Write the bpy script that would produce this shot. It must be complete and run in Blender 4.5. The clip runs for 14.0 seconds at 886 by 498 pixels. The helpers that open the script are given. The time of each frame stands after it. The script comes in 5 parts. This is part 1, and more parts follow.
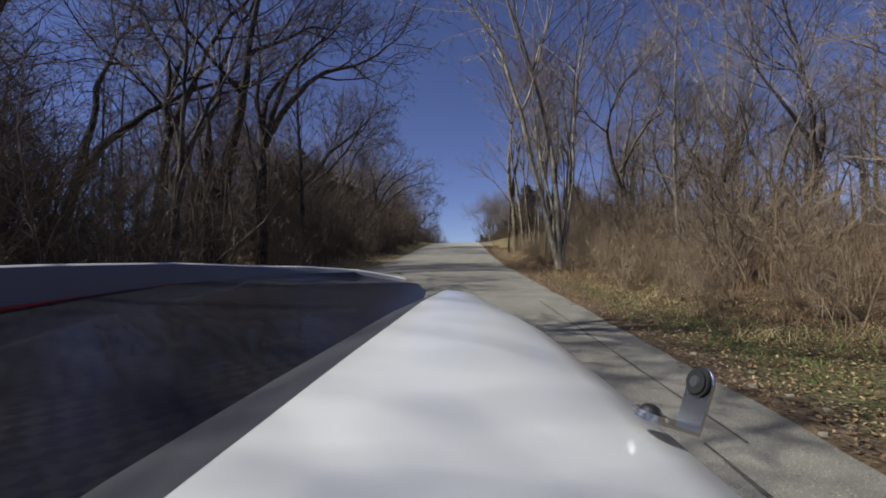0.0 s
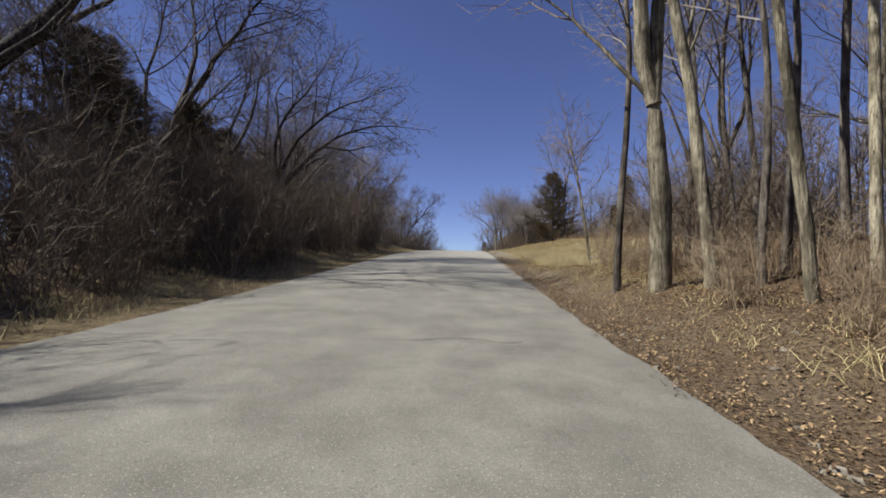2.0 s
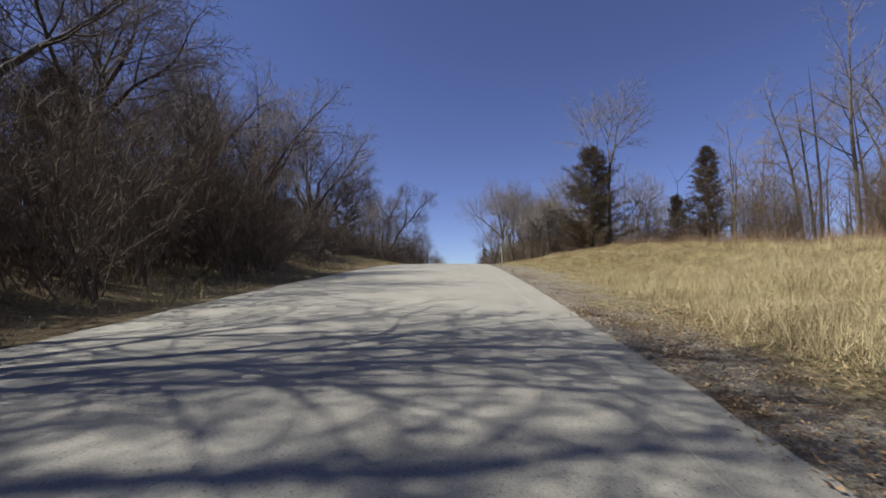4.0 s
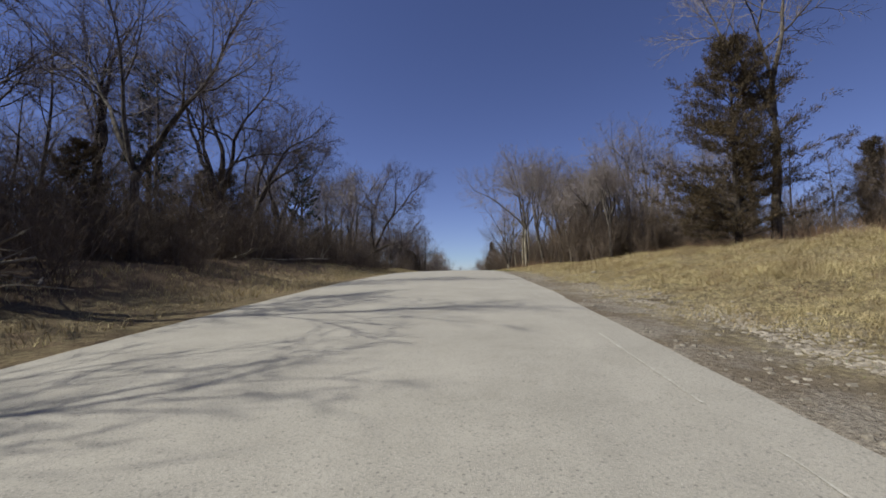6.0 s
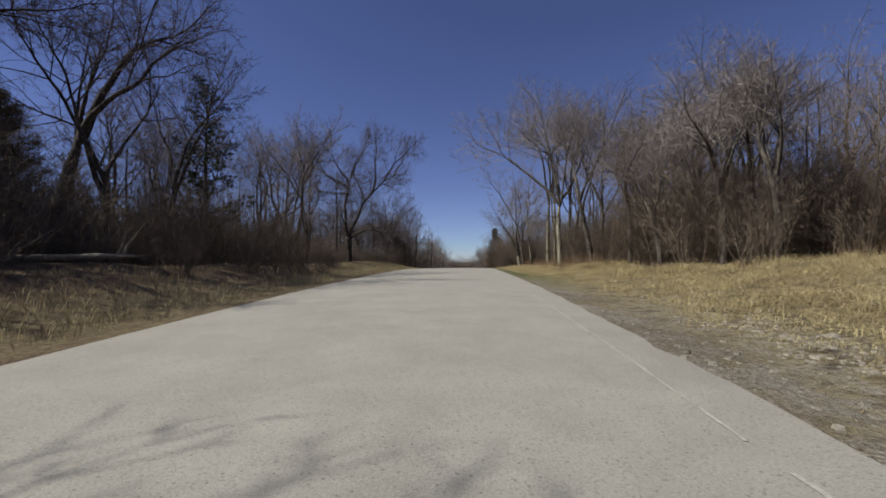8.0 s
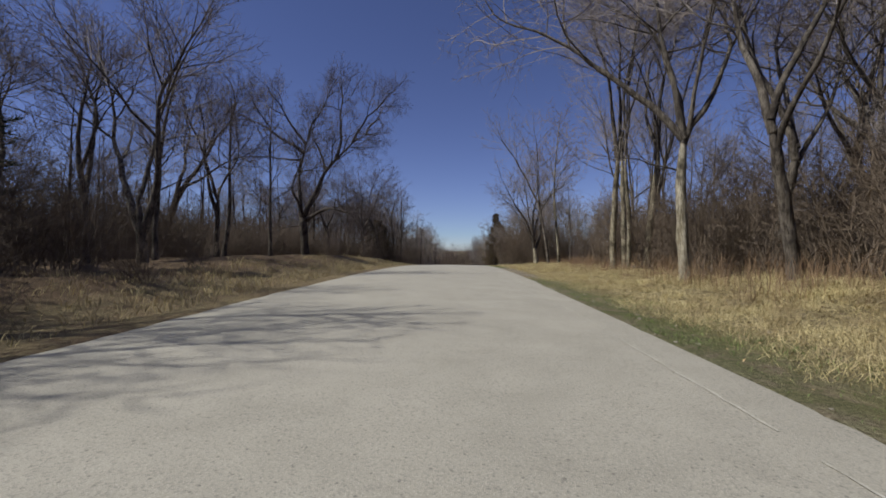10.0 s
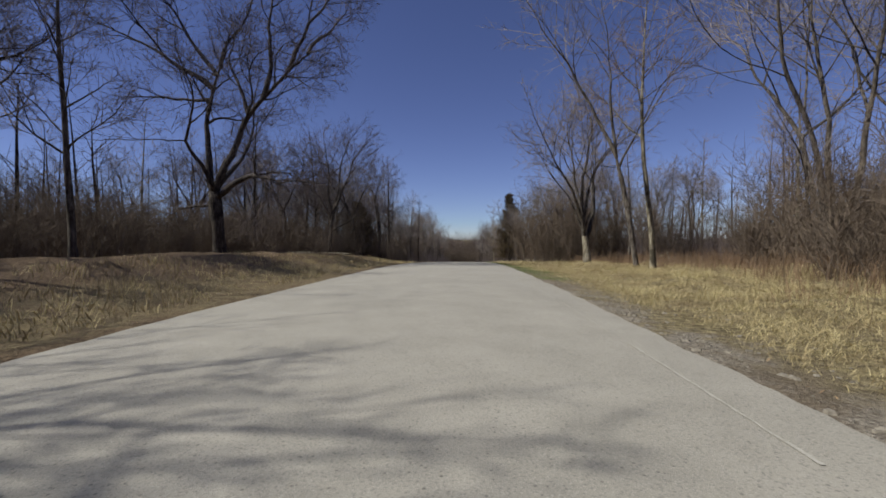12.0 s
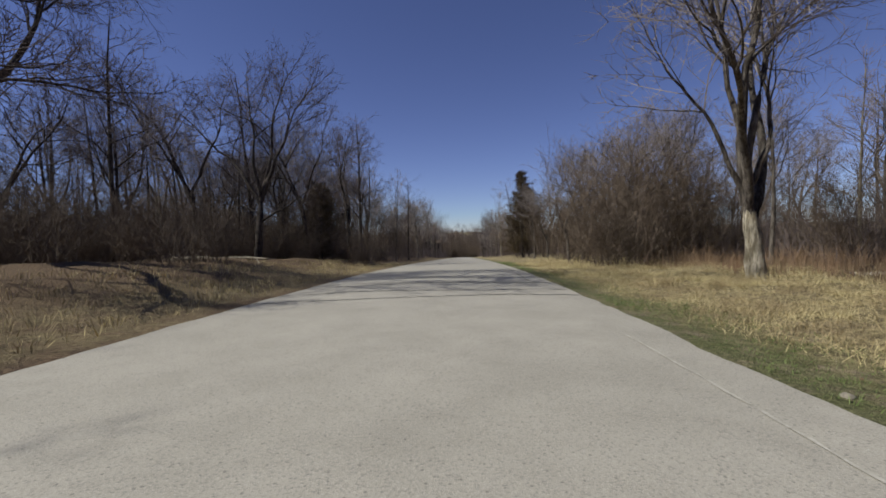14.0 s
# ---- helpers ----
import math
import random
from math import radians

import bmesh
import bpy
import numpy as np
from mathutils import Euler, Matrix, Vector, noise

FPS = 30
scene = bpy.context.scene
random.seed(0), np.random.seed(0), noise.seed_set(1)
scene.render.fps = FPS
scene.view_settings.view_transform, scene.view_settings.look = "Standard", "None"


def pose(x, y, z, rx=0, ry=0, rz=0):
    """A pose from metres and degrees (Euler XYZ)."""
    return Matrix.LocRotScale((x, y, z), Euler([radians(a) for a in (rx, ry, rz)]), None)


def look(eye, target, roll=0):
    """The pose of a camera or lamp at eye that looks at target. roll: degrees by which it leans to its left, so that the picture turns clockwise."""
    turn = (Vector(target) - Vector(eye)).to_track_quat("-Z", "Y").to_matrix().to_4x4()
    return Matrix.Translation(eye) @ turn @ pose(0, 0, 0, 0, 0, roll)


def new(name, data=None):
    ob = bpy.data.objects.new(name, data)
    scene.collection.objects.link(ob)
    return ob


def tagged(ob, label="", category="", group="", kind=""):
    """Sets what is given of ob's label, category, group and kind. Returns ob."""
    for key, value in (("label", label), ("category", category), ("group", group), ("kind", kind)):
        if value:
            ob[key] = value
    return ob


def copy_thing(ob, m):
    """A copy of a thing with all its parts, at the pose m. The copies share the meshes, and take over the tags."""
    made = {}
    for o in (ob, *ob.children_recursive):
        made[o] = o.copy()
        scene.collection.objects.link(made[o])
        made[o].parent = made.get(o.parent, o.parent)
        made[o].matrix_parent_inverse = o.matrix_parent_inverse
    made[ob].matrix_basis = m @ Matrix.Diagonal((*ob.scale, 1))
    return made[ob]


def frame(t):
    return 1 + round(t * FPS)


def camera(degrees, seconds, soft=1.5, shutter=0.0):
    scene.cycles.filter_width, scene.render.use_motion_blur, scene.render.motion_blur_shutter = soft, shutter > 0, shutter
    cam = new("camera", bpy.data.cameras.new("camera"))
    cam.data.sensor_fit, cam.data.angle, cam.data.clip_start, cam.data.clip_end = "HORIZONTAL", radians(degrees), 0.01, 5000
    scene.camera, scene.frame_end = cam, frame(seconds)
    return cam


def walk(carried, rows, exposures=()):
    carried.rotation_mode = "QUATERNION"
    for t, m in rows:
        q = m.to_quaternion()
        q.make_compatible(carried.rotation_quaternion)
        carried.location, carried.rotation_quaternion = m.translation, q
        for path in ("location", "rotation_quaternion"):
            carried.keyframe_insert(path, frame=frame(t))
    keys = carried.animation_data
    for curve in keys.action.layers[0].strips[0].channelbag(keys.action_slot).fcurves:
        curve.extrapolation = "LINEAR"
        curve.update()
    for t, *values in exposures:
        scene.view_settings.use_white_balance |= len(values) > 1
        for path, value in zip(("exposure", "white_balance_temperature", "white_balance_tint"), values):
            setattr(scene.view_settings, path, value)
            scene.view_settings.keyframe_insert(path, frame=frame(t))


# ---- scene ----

# ------------------------------------------------------------------ camera and its walk
cam = camera(91.3, 14.0, 1.7)
EYE = 1.05
# rise of the road per metre, at metres along it
GRADE = [(-60, 0.03), (0, 0.053), (20, 0.054), (26, 0.068), (32, 0.088), (45, 0.091), (54, 0.076), (60, 0.069), (67, 0.055), (75, 0.037), (85, 0.021), (95, 0.009),
         (105, -0.003), (112, -0.014), (120, -0.022), (130, -0.036), (140, -0.050), (160, -0.058), (300, -0.060), (318, 0.045), (420, 0.045), (470, 0.0), (600, 0.0)]
GY, GG = [g[0] for g in GRADE], [g[1] for g in GRADE]
ALONG = np.arange(-200.0, 900.0, 0.5)
RISE = np.cumsum(np.interp(ALONG, GY, GG)) * 0.5
RISE -= np.interp(0.0, ALONG, RISE)


def road_z(y):
    """Height of the road at y metres along it."""
    return np.interp(y, ALONG, RISE)


def grade(y):
    return float(np.interp(y, GY, GG))


# seconds, x, y, yaw, pitch, roll
STEPS = [
    (0, -0.237, 0, 2.62, 2.32, -1.16),
    (0.5, -0.213, 5.86, 2.57, 2.34, -0.14),
    (1, -0.135, 11.632, 2.91, 1.87, -0.69),
    (1.5, -0.063, 17.206, 2.85, 2.6, -0.96),
    (2, 0.106, 22.275, 2.64, 3.31, 0.48),
    (2.5, 0.226, 26.826, 2.39, 4.11, -0.13),
    (3, 0.246, 31.075, 2.12, 4.53, 0.65),
    (5.5, -0.048, 53.445, 2.87, 3.52, -1.39),
    (6, -0.097, 58.164, 2.71, 3.35, -0.91),
    (6.5, -0.067, 62.497, 3.1, 2.97, -0.72),
    (7, -0.012, 66.337, 2.41, 2.61, 0.41),
    (7.5, 0.021, 70.059, 2.62, 2.26, -0.29),
    (8, 0.027, 73.695, 2.58, 1.63, -0.43),
    (10.5, -0.211, 92.401, 1.67, -0.07, 0.45),
    (11, -0.164, 96.26, 2.26, -0.3, -0.6),
    (11.5, -0.018, 100.133, 2.58, -0.9, -1.22),
    (12, 0.089, 104.045, 2.58, -1.4, -0.28),
    (12.5, 0.142, 107.848, 2.47, -1.61, 0.22),
    (13, 0.141, 111.418, 2.3, -1.96, -0.01),
    (13.5, 0.13, 114.874, 2.85, -2.25, -0.73),
    (14, 0.144, 118.399, 2.72, -2.34, -1.67),
]
walk(cam, [(t, pose(x, y, float(road_z(y)) + EYE, 90 + pitch, 0, yaw) @ pose(0, 0, 0, 0, 0, roll)) for t, x, y, yaw, pitch, roll in STEPS],
     [(t, stops, 6150, 10) for t, stops in ((0.0, 0.1), (1.0, 0.2), (2.0, 0.42), (2.5, 0.6), (3.2, 0.5), (5.3, 0.25), (6.5, 0.05), (8.0, 0.0), (14.0, 0.0))])

# ------------------------------------------------------------------ sky and sun
SUN_HEIGHT, SUN_SIDE = 50.0, 256.0  # degrees above the horizon, degrees clockwise from the road's direction
world = bpy.data.worlds.new("sky")
scene.world = world
world.use_nodes = True
wn = world.node_tree.nodes
sky = wn.new("ShaderNodeTexSky")
sky.sky_type, sky.sun_disc = "NISHITA", False
sky.sun_elevation, sky.sun_rotation = radians(SUN_HEIGHT), radians(SUN_SIDE)
sky.altitude, sky.air_density, sky.dust_density, sky.ozone_density = 2600, 1.0, 0.05, 2.0
# a dry spring sky: violet blue above, clear pale blue where it whitens towards the horizon
link = world.node_tree.links.new
shade, split, whiteness = wn.new("ShaderNodeMix"), wn.new("ShaderNodeSeparateColor"), wn.new("ShaderNodeMath")
link(sky.outputs[0], split.inputs[0])
whiteness.operation = "DIVIDE"
link(split.outputs[0], whiteness.inputs[0]), link(split.outputs[2], whiteness.inputs[1])
span = wn.new("ShaderNodeMapRange")
span.inputs[1].default_value, span.inputs[2].default_value = 0.32, 0.75
link(whiteness.outputs[0], span.inputs[0])
shade.data_type = "RGBA"
shade.inputs[6].default_value, shade.inputs[7].default_value = (1.09, 0.94, 1.2, 1), (0.93, 0.97, 1.2, 1)
link(span.outputs[0], shade.inputs[0])
hue = wn.new("ShaderNodeMix")
hue.data_type, hue.blend_type = "RGBA", "MULTIPLY"
hue.inputs[0].default_value = 1.0
link(sky.outputs[0], hue.inputs[6]), link(shade.outputs[2], hue.inputs[7])
link(hue.outputs[2], wn["Background"].inputs[0])
wn["Background"].inputs[1].default_value = 0.067
sun = new("sun", bpy.data.lights.new("sun", "SUN"))
sun.data.energy, sun.data.angle, sun.data.color = 5.0, radians(0.55), (0.98, 0.955, 0.87)
a, e = radians(SUN_SIDE), radians(SUN_HEIGHT)
to_sun = Vector((math.sin(a) * math.cos(e), math.cos(a) * math.cos(e), math.sin(e)))
sun.matrix_world = look(to_sun * 60, (0, 0, 0))

# ------------------------------------------------------------------ materials


class Nodes:
    """A material's nodes, with short calls to make them."""

    def __init__(self, name, rough=0.8, metal=0.0, spec=0.5):
        self.m = bpy.data.materials.new(name)
        self.m.use_nodes = True
        self.t = self.m.node_tree
        self.b = self.t.nodes["Principled BSDF"]
        self.b.inputs["Roughness"].default_value, self.b.inputs["Metallic"].default_value = rough, metal
        self.b.inputs["Specular IOR Level"].default_value = spec
        self.where = self.t.nodes.new("ShaderNodeNewGeometry").outputs["Position"]

    def put(self, kind, links=(), operation=None, clamp=None, data_type=None):
        n = self.t.nodes.new(kind)
        if operation:
            n.operation = operation
        if clamp is not None:
            n.clamp = clamp
        if data_type:
            n.data_type = data_type
        for k, v in links:
            if hasattr(v, "is_output"):
                self.t.links.new(v, n.inputs[k])
            else:
                n.inputs[k].default_value = v
        return n

    def noise(self, scale, detail=4.0, rough=0.6, at=None, stretch=None):
        at = at or self.where
        if stretch:
            at = self.put("ShaderNodeVectorMath", ((0, at), (1, stretch)), operation="MULTIPLY").outputs[0]
        return self.put("ShaderNodeTexNoise", (("Vector", at), ("Scale", scale), ("Detail", detail), ("Roughness", rough))).outputs["Fac"]

    def span(self, fac, lo, hi, a=0.0, b=1.0):
        return self.put("ShaderNodeMapRange", ((0, fac), (1, lo), (2, hi), (3, a), (4, b)), clamp=True).outputs[0]

    def maths(self, op, a, b=0.0):
        return self.put("ShaderNodeMath", ((0, a), (1, b)), operation=op).outputs[0]

    def mix(self, fac, a, b):
        four = lambda c: (*c, 1.0) if isinstance(c, tuple) else c  # noqa: E731
        return self.put("ShaderNodeMix", ((0, fac), (6, four(a)), (7, four(b))), data_type="RGBA").outputs[2]

    def colour(self, c):
        self.t.links.new(c, self.b.inputs["Base Color"])
        return self

    def rough(self, c):
        self.t.links.new(c, self.b.inputs["Roughness"])
        return self

    def bump(self, height, strength=0.5, distance=0.02):
        n = self.put("ShaderNodeBump", (("Height", height), ("Strength", strength), ("Distance", distance)))
        self.t.links.new(n.outputs[0], self.b.inputs["Normal"])
        return self

    def chance(self):
        return self.put("ShaderNodeObjectInfo").outputs["Random"]

    def island(self):
        return self.put("ShaderNodeNewGeometry").outputs["Random Per Island"]

    def axis(self, n):
        return self.put("ShaderNodeSeparateXYZ", ((0, self.where),)).outputs[n]


def bark(name, dark, pale, patches=(0.5, 0.7)):
    """Furrowed bark: pale and dark plates, streaked along the trunk."""
    n = Nodes(name, 0.9, spec=0.2)
    streak = n.noise(9.0, 5, 0.65, stretch=(1.0, 1.0, 0.22))
    plates = n.noise(1.6, 3, 0.6)
    c = n.mix(n.span(streak, 0.40, 0.60), dark, pale)
    furrow = n.noise(26.0, 3, 0.7, stretch=(1.0, 1.0, 0.12))
    c = n.mix(n.span(furrow, 0.52, 0.68), c, tuple(0.5 * v for v in dark))
    c = n.mix(n.span(plates, *patches), c, tuple(0.55 * v for v in dark))
    tone = n.span(n.chance(), 0, 1, 0.75, 1.2)
    c = n.put("ShaderNodeVectorMath", ((0, c), (1, (1, 1, 1))), operation="MULTIPLY")
    n.t.links.new(n.put("ShaderNodeCombineXYZ", ((0, tone), (1, tone), (2, tone))).outputs[0], c.inputs[1])
    n.colour(c.outputs[0]).bump(n.maths("SUBTRACT", streak, furrow), 1.0, 0.04)
    return n.m


def plain(name, a, b, scale, rough=0.9, bump=0.0, spec=0.3, by="noise"):
    """Two tones mixed by noise, or piece by piece."""
    n = Nodes(name, rough, spec=spec)
    f = n.span(n.noise(scale), 0.35, 0.65) if by == "noise" else n.island()
    n.colour(n.mix(f, a, b))
    if bump:
        n.bump(n.noise(scale * 6), bump, 0.01)
    return n.m


BARK_GREY = bark("grey_bark", (0.075, 0.06, 0.047), (0.20, 0.17, 0.135))
BARK_PALE = bark("pale_bark", (0.15, 0.125, 0.083), (0.40, 0.345, 0.24), (0.50, 0.66))
BARK_WHITE = bark("white_bark", (0.24, 0.20, 0.13), (0.56, 0.495, 0.37))
BARK_DARK = bark("dark_bark", (0.045, 0.036, 0.028), (0.125, 0.10, 0.08))
TWIG = plain("twig_bark", (0.165, 0.136, 0.116), (0.31, 0.262, 0.226), 3.0)
TWIG_WARM = plain("warm_twig_bark", (0.17, 0.115, 0.075), (0.27, 0.19, 0.125), 3.0)
TWIG_DARK = plain("dark_twig_bark", (0.085, 0.066, 0.060), (0.165, 0.13, 0.118), 3.0)
BRUSH = plain("brush_stems", (0.09, 0.066, 0.047), (0.20, 0.152, 0.108), 4.0)
BRUSH_PALE = plain("pale_brush_stems", (0.19, 0.135, 0.085), (0.33, 0.25, 0.16), 4.0)
CEDAR = plain("cedar_foliage", (0.050, 0.041, 0.024), (0.15, 0.11, 0.066), 0, spec=0.05, by="piece")
PINE = plain("pine_needles", (0.025, 0.038, 0.018), (0.06, 0.075, 0.035), 0, spec=0.1, by="piece")


def straw(name, a, b, worn):
    """Blades that differ one by one and by patches of the field."""
    n = Nodes(name, 0.9, spec=0.2)
    c = n.mix(n.island(), a, b)
    n.colour(n.mix(n.span(n.noise(1.1, 5, 0.65), 0.44, 0.62, 0, 0.85), c, worn))
    return n.m


STRAW = straw("dry_grass_blades", (0.30, 0.24, 0.11), (0.70, 0.58, 0.30), (0.27, 0.20, 0.11))
STRAW_PALE = straw("pale_grass_blades", (0.36, 0.29, 0.15), (0.74, 0.62, 0.36), (0.34, 0.26, 0.15))
RUSTY = straw("rusty_weed_stalks", (0.16, 0.095, 0.055), (0.32, 0.21, 0.125), (0.20, 0.14, 0.085))
GREEN = plain("green_grass_blades", (0.085, 0.125, 0.03), (0.19, 0.235, 0.075), 0, by="piece")
LEAVES = plain("fallen_leaves", (0.10, 0.055, 0.03), (0.46, 0.315, 0.165), 0, by="piece")
STONE = plain("limestone", (0.15, 0.128, 0.095), (0.31, 0.27, 0.205), 12.0, bump=0.4)
DEADWOOD = plain("weathered_wood", (0.15, 0.125, 0.09), (0.32, 0.275, 0.20), 5.0, bump=0.5)


def ground_material():
    n = Nodes("ground_cover", 0.95, spec=0.15)
    x, y = n.axis(0), n.axis(1)
    wide, fine, grain = n.noise(0.35, 4), n.noise(2.3, 6, 0.7), n.noise(24.0, 4, 0.7)
    tuft = n.noise(9.0, 6, 0.75)
    straw = n.mix(n.span(tuft, 0.38, 0.62), (0.105, 0.078, 0.04), (0.43, 0.35, 0.18))
    straw = n.mix(n.span(fine, 0.50, 0.68, 0, 0.7), straw, (0.13, 0.10, 0.055))
    litter = n.mix(n.span(grain, 0.34, 0.68), (0.06, 0.04, 0.025), (0.26, 0.18, 0.105))
    earth = n.mix(n.span(grain, 0.34, 0.68), (0.11, 0.083, 0.055), (0.30, 0.24, 0.165))
    litter = n.mix(n.maths("MULTIPLY", n.span(n.maths("ADD", y, n.span(fine, 0, 1, -4, 4)), 46, 54), n.maths("MULTIPLY", n.span(x, 0.5, 1.5), n.span(x, 9, 13, 1, 0))), litter, earth)
    green = n.mix(n.span(grain, 0.35, 0.65), (0.06, 0.07, 0.024), (0.165, 0.17, 0.065))
    gravel = n.mix(n.span(grain, 0.35, 0.6), (0.16, 0.13, 0.095), (0.38, 0.33, 0.255))
    # the open grass on the one side, leaf litter under the trees
    off = n.maths("ADD", x, n.span(wide, 0, 1, -1.6, 1.6))
    field = n.maths("MULTIPLY", n.span(off, 2.2, 3.0), n.span(off, 11.5, 15.0, 1, 0))
    field = n.maths("MULTIPLY", field, n.span(n.maths("ADD", y, n.span(wide, 0, 1, -6, 6)), 30, 38))
    c = n.mix(n.maths("MULTIPLY", field, n.span(fine, 0.22, 0.5)), litter, straw)
    left = n.maths("MULTIPLY", n.span(off, -7.6, -6.4, 0, 0.8), n.span(off, -4.6, -4.0, 1, 0))
    c = n.mix(n.maths("MULTIPLY", left, n.span(fine, 0.35, 0.6)), c, straw)
    # green blades come up along the roadside
    near = n.maths("ADD", x, n.span(fine, 0, 1, -0.5, 0.5))
    edge = n.maths("MULTIPLY", n.span(x, 1.9, 2.2), n.span(near, 2.85, 3.8, 0.85, 0))
    late = n.maths("ADD", n.maths("ADD", n.maths("MULTIPLY", n.span(y, 84, 94), n.span(y, 101, 105, 1, 0)), n.span(y, 116, 121)), n.span(y, 4, 14, 0.9, 0))
    c = n.mix(n.maths("MULTIPLY", n.maths("MULTIPLY", edge, late), n.span(fine, 0.34, 0.52)), c, green)
    # stones and dirt by the edge of the asphalt
    stony = n.maths("MULTIPLY", n.span(x, 1.3, 1.9), n.span(n.maths("ADD", x, n.span(fine, 0, 1, -0.9, 0.9)), 2.7, 3.3, 1, 0))
    c = n.mix(n.maths("MULTIPLY", stony, n.maths("MULTIPLY", n.span(n.noise(0.9, 5, 0.7), 0.42, 0.58), n.maths("MULTIPLY", n.span(y, 30, 42, 0.12, 1), n.maths("ADD", n.span(y, 84, 92, 1, 0.1), n.maths("MULTIPLY", n.span(y, 103, 106), n.span(y, 115, 118, 0.9, 0)))))), c, gravel)
    # a rough stony strip further up the bank
    strip = n.maths("ADD", x, n.span(wide, 0, 1, -1.2, 1.2))
    strip = n.maths("MULTIPLY", n.maths("MULTIPLY", n.span(strip, 2.7, 3.1), n.span(strip, 3.7, 4.5, 1, 0)), n.maths("MULTIPLY", n.span(y, 46, 54), n.span(y, 80, 88, 1, 0)))
    c = n.mix(n.maths("MULTIPLY", strip, n.span(n.noise(3.3, 6, 0.75), 0.44, 0.60, 0, 0.9)), c, n.mix(n.span(grain, 0.36, 0.62), (0.20, 0.165, 0.12), (0.47, 0.41, 0.32)))
    # bare soil on the bank by the gravel
    soil = n.maths("MULTIPLY", n.span(n.noise(1.5, 5, 0.7), 0.54, 0.62), n.maths("MULTIPLY", n.span(x, 2.6, 3.4), n.span(x, 5.5, 7.5, 1, 0)))
    soil = n.maths("MULTIPLY", soil, n.maths("MULTIPLY", n.span(y, 55, 64), n.span(y, 84, 94, 1, 0)))
    c = n.mix(n.maths("MULTIPLY", soil, 0.85), c, (0.075, 0.055, 0.036))
    n.colour(c)
    n.bump(n.maths("ADD", grain, tuft), 1.0, 0.06)
    return n.m


def road_material():
    n = Nodes("worn_asphalt", 0.85, spec=0.3)
    y = n.axis(1)
    wide, patch, grain, chips = n.noise(0.22, 4, 0.6, stretch=(1.6, 0.5, 1)), n.noise(1.4, 5, 0.65), n.noise(60.0, 3, 0.7), n.noise(190.0, 2, 0.6)
    old = n.mix(n.span(patch, 0.3, 0.7), (0.135, 0.122, 0.097), (0.245, 0.226, 0.184))
    newer = n.mix(n.span(patch, 0.3, 0.7), (0.285, 0.259, 0.208), (0.36, 0.328, 0.266))
    c = n.mix(n.span(n.maths("ADD", y, n.span(wide, 0, 1, -5, 5)), 33, 41), old, newer)
    c = n.mix(n.span(wide, 0.55, 0.75, 0, 0.35), c, (0.17, 0.155, 0.13))
    c = n.mix(n.span(grain, 0.50, 0.72, 0, 0.75), c, (0.13, 0.12, 0.105))
    c = n.mix(n.span(chips, 0.57, 0.70, 0, 0.75), c, (0.50, 0.46, 0.39))
    pits = n.put("ShaderNodeTexVoronoi", (("Vector", n.where), ("Scale", 17.0), ("Randomness", 1.0))).outputs["Distance"]
    c = n.mix(n.span(pits, 0.10, 0.17, 0.6, 0), c, (0.10, 0.09, 0.075))
    bits = n.put("ShaderNodeTexVoronoi", (("Vector", n.where), ("Scale", 41.0), ("Randomness", 1.0))).outputs["Distance"]
    c = n.mix(n.span(bits, 0.14, 0.22, 0.55, 0), c, (0.46, 0.42, 0.34))
    n.colour(c)
    n.bump(n.maths("ADD", grain, chips), 0.55, 0.006)
    return n.m


GROUND, ROAD = ground_material(), road_material()
RUBBLE = plain("pale_rubble", (0.19, 0.16, 0.12), (0.40, 0.35, 0.27), 0, by="piece")
TAR = plain("dark_crack_filling", (0.045, 0.042, 0.038), (0.10, 0.092, 0.08), 20.0)
SEAM = plain("pale_seam", (0.32, 0.295, 0.24), (0.45, 0.415, 0.345), 30.0)


def paint(name, colour, rough, coat=0.0, metal=0.0, weave=False, spec=0.5):
    n = Nodes(name, rough, metal, spec)
    dirt = n.noise(5.0, 5)
    c = n.mix(n.span(dirt, 0.45, 0.8, 0, 0.2), colour, tuple(0.75 * v for v in colour))
    if weave:
        twill = n.put("ShaderNodeTexChecker", (("Vector", n.where), ("Scale", 48.0), ("Color1", (1, 1, 1, 1)), ("Color2", (0, 0, 0, 1)))).outputs["Fac"]
        c = n.mix(n.maths("MULTIPLY", twill, n.span(n.noise(9.0, 3), 0.3, 0.7, 0.1, 0.5)), c, (0.024, 0.021, 0.021))
        n.bump(twill, 0.08, 0.002)
    n.colour(c)
    n.b.inputs["Coat Weight"].default_value, n.b.inputs["Coat Roughness"].default_value = coat, 0.05
    return n.m


WHITE = paint("white_car_paint", (0.56, 0.55, 0.525), 0.35, 0.3)
CARBON = paint("carbon_weave", (0.010, 0.0085, 0.0085), 0.3, 0.2, weave=True, spec=0.1)
BLACK = paint("black_rubber", (0.012, 0.012, 0.012), 0.55)
STEEL = paint("zinc_plated_steel", (0.62, 0.63, 0.64), 0.25, metal=1.0)
DARK_GREY = paint("dark_satin_grey", (0.05, 0.05, 0.055), 0.45, 0.1)
# white inner wall of the far crest, its shade put into a grey colour
SHADED_GREY = paint("white_paint_in_shade", (0.17, 0.165, 0.17), 0.5, 0.1)
RED = paint("red_trim", (0.45, 0.03, 0.02), 0.4)
TINT = paint("dark_tinted_glass", (0.006, 0.007, 0.008), 0.04, 1.0)

# ------------------------------------------------------------------ mesh tools


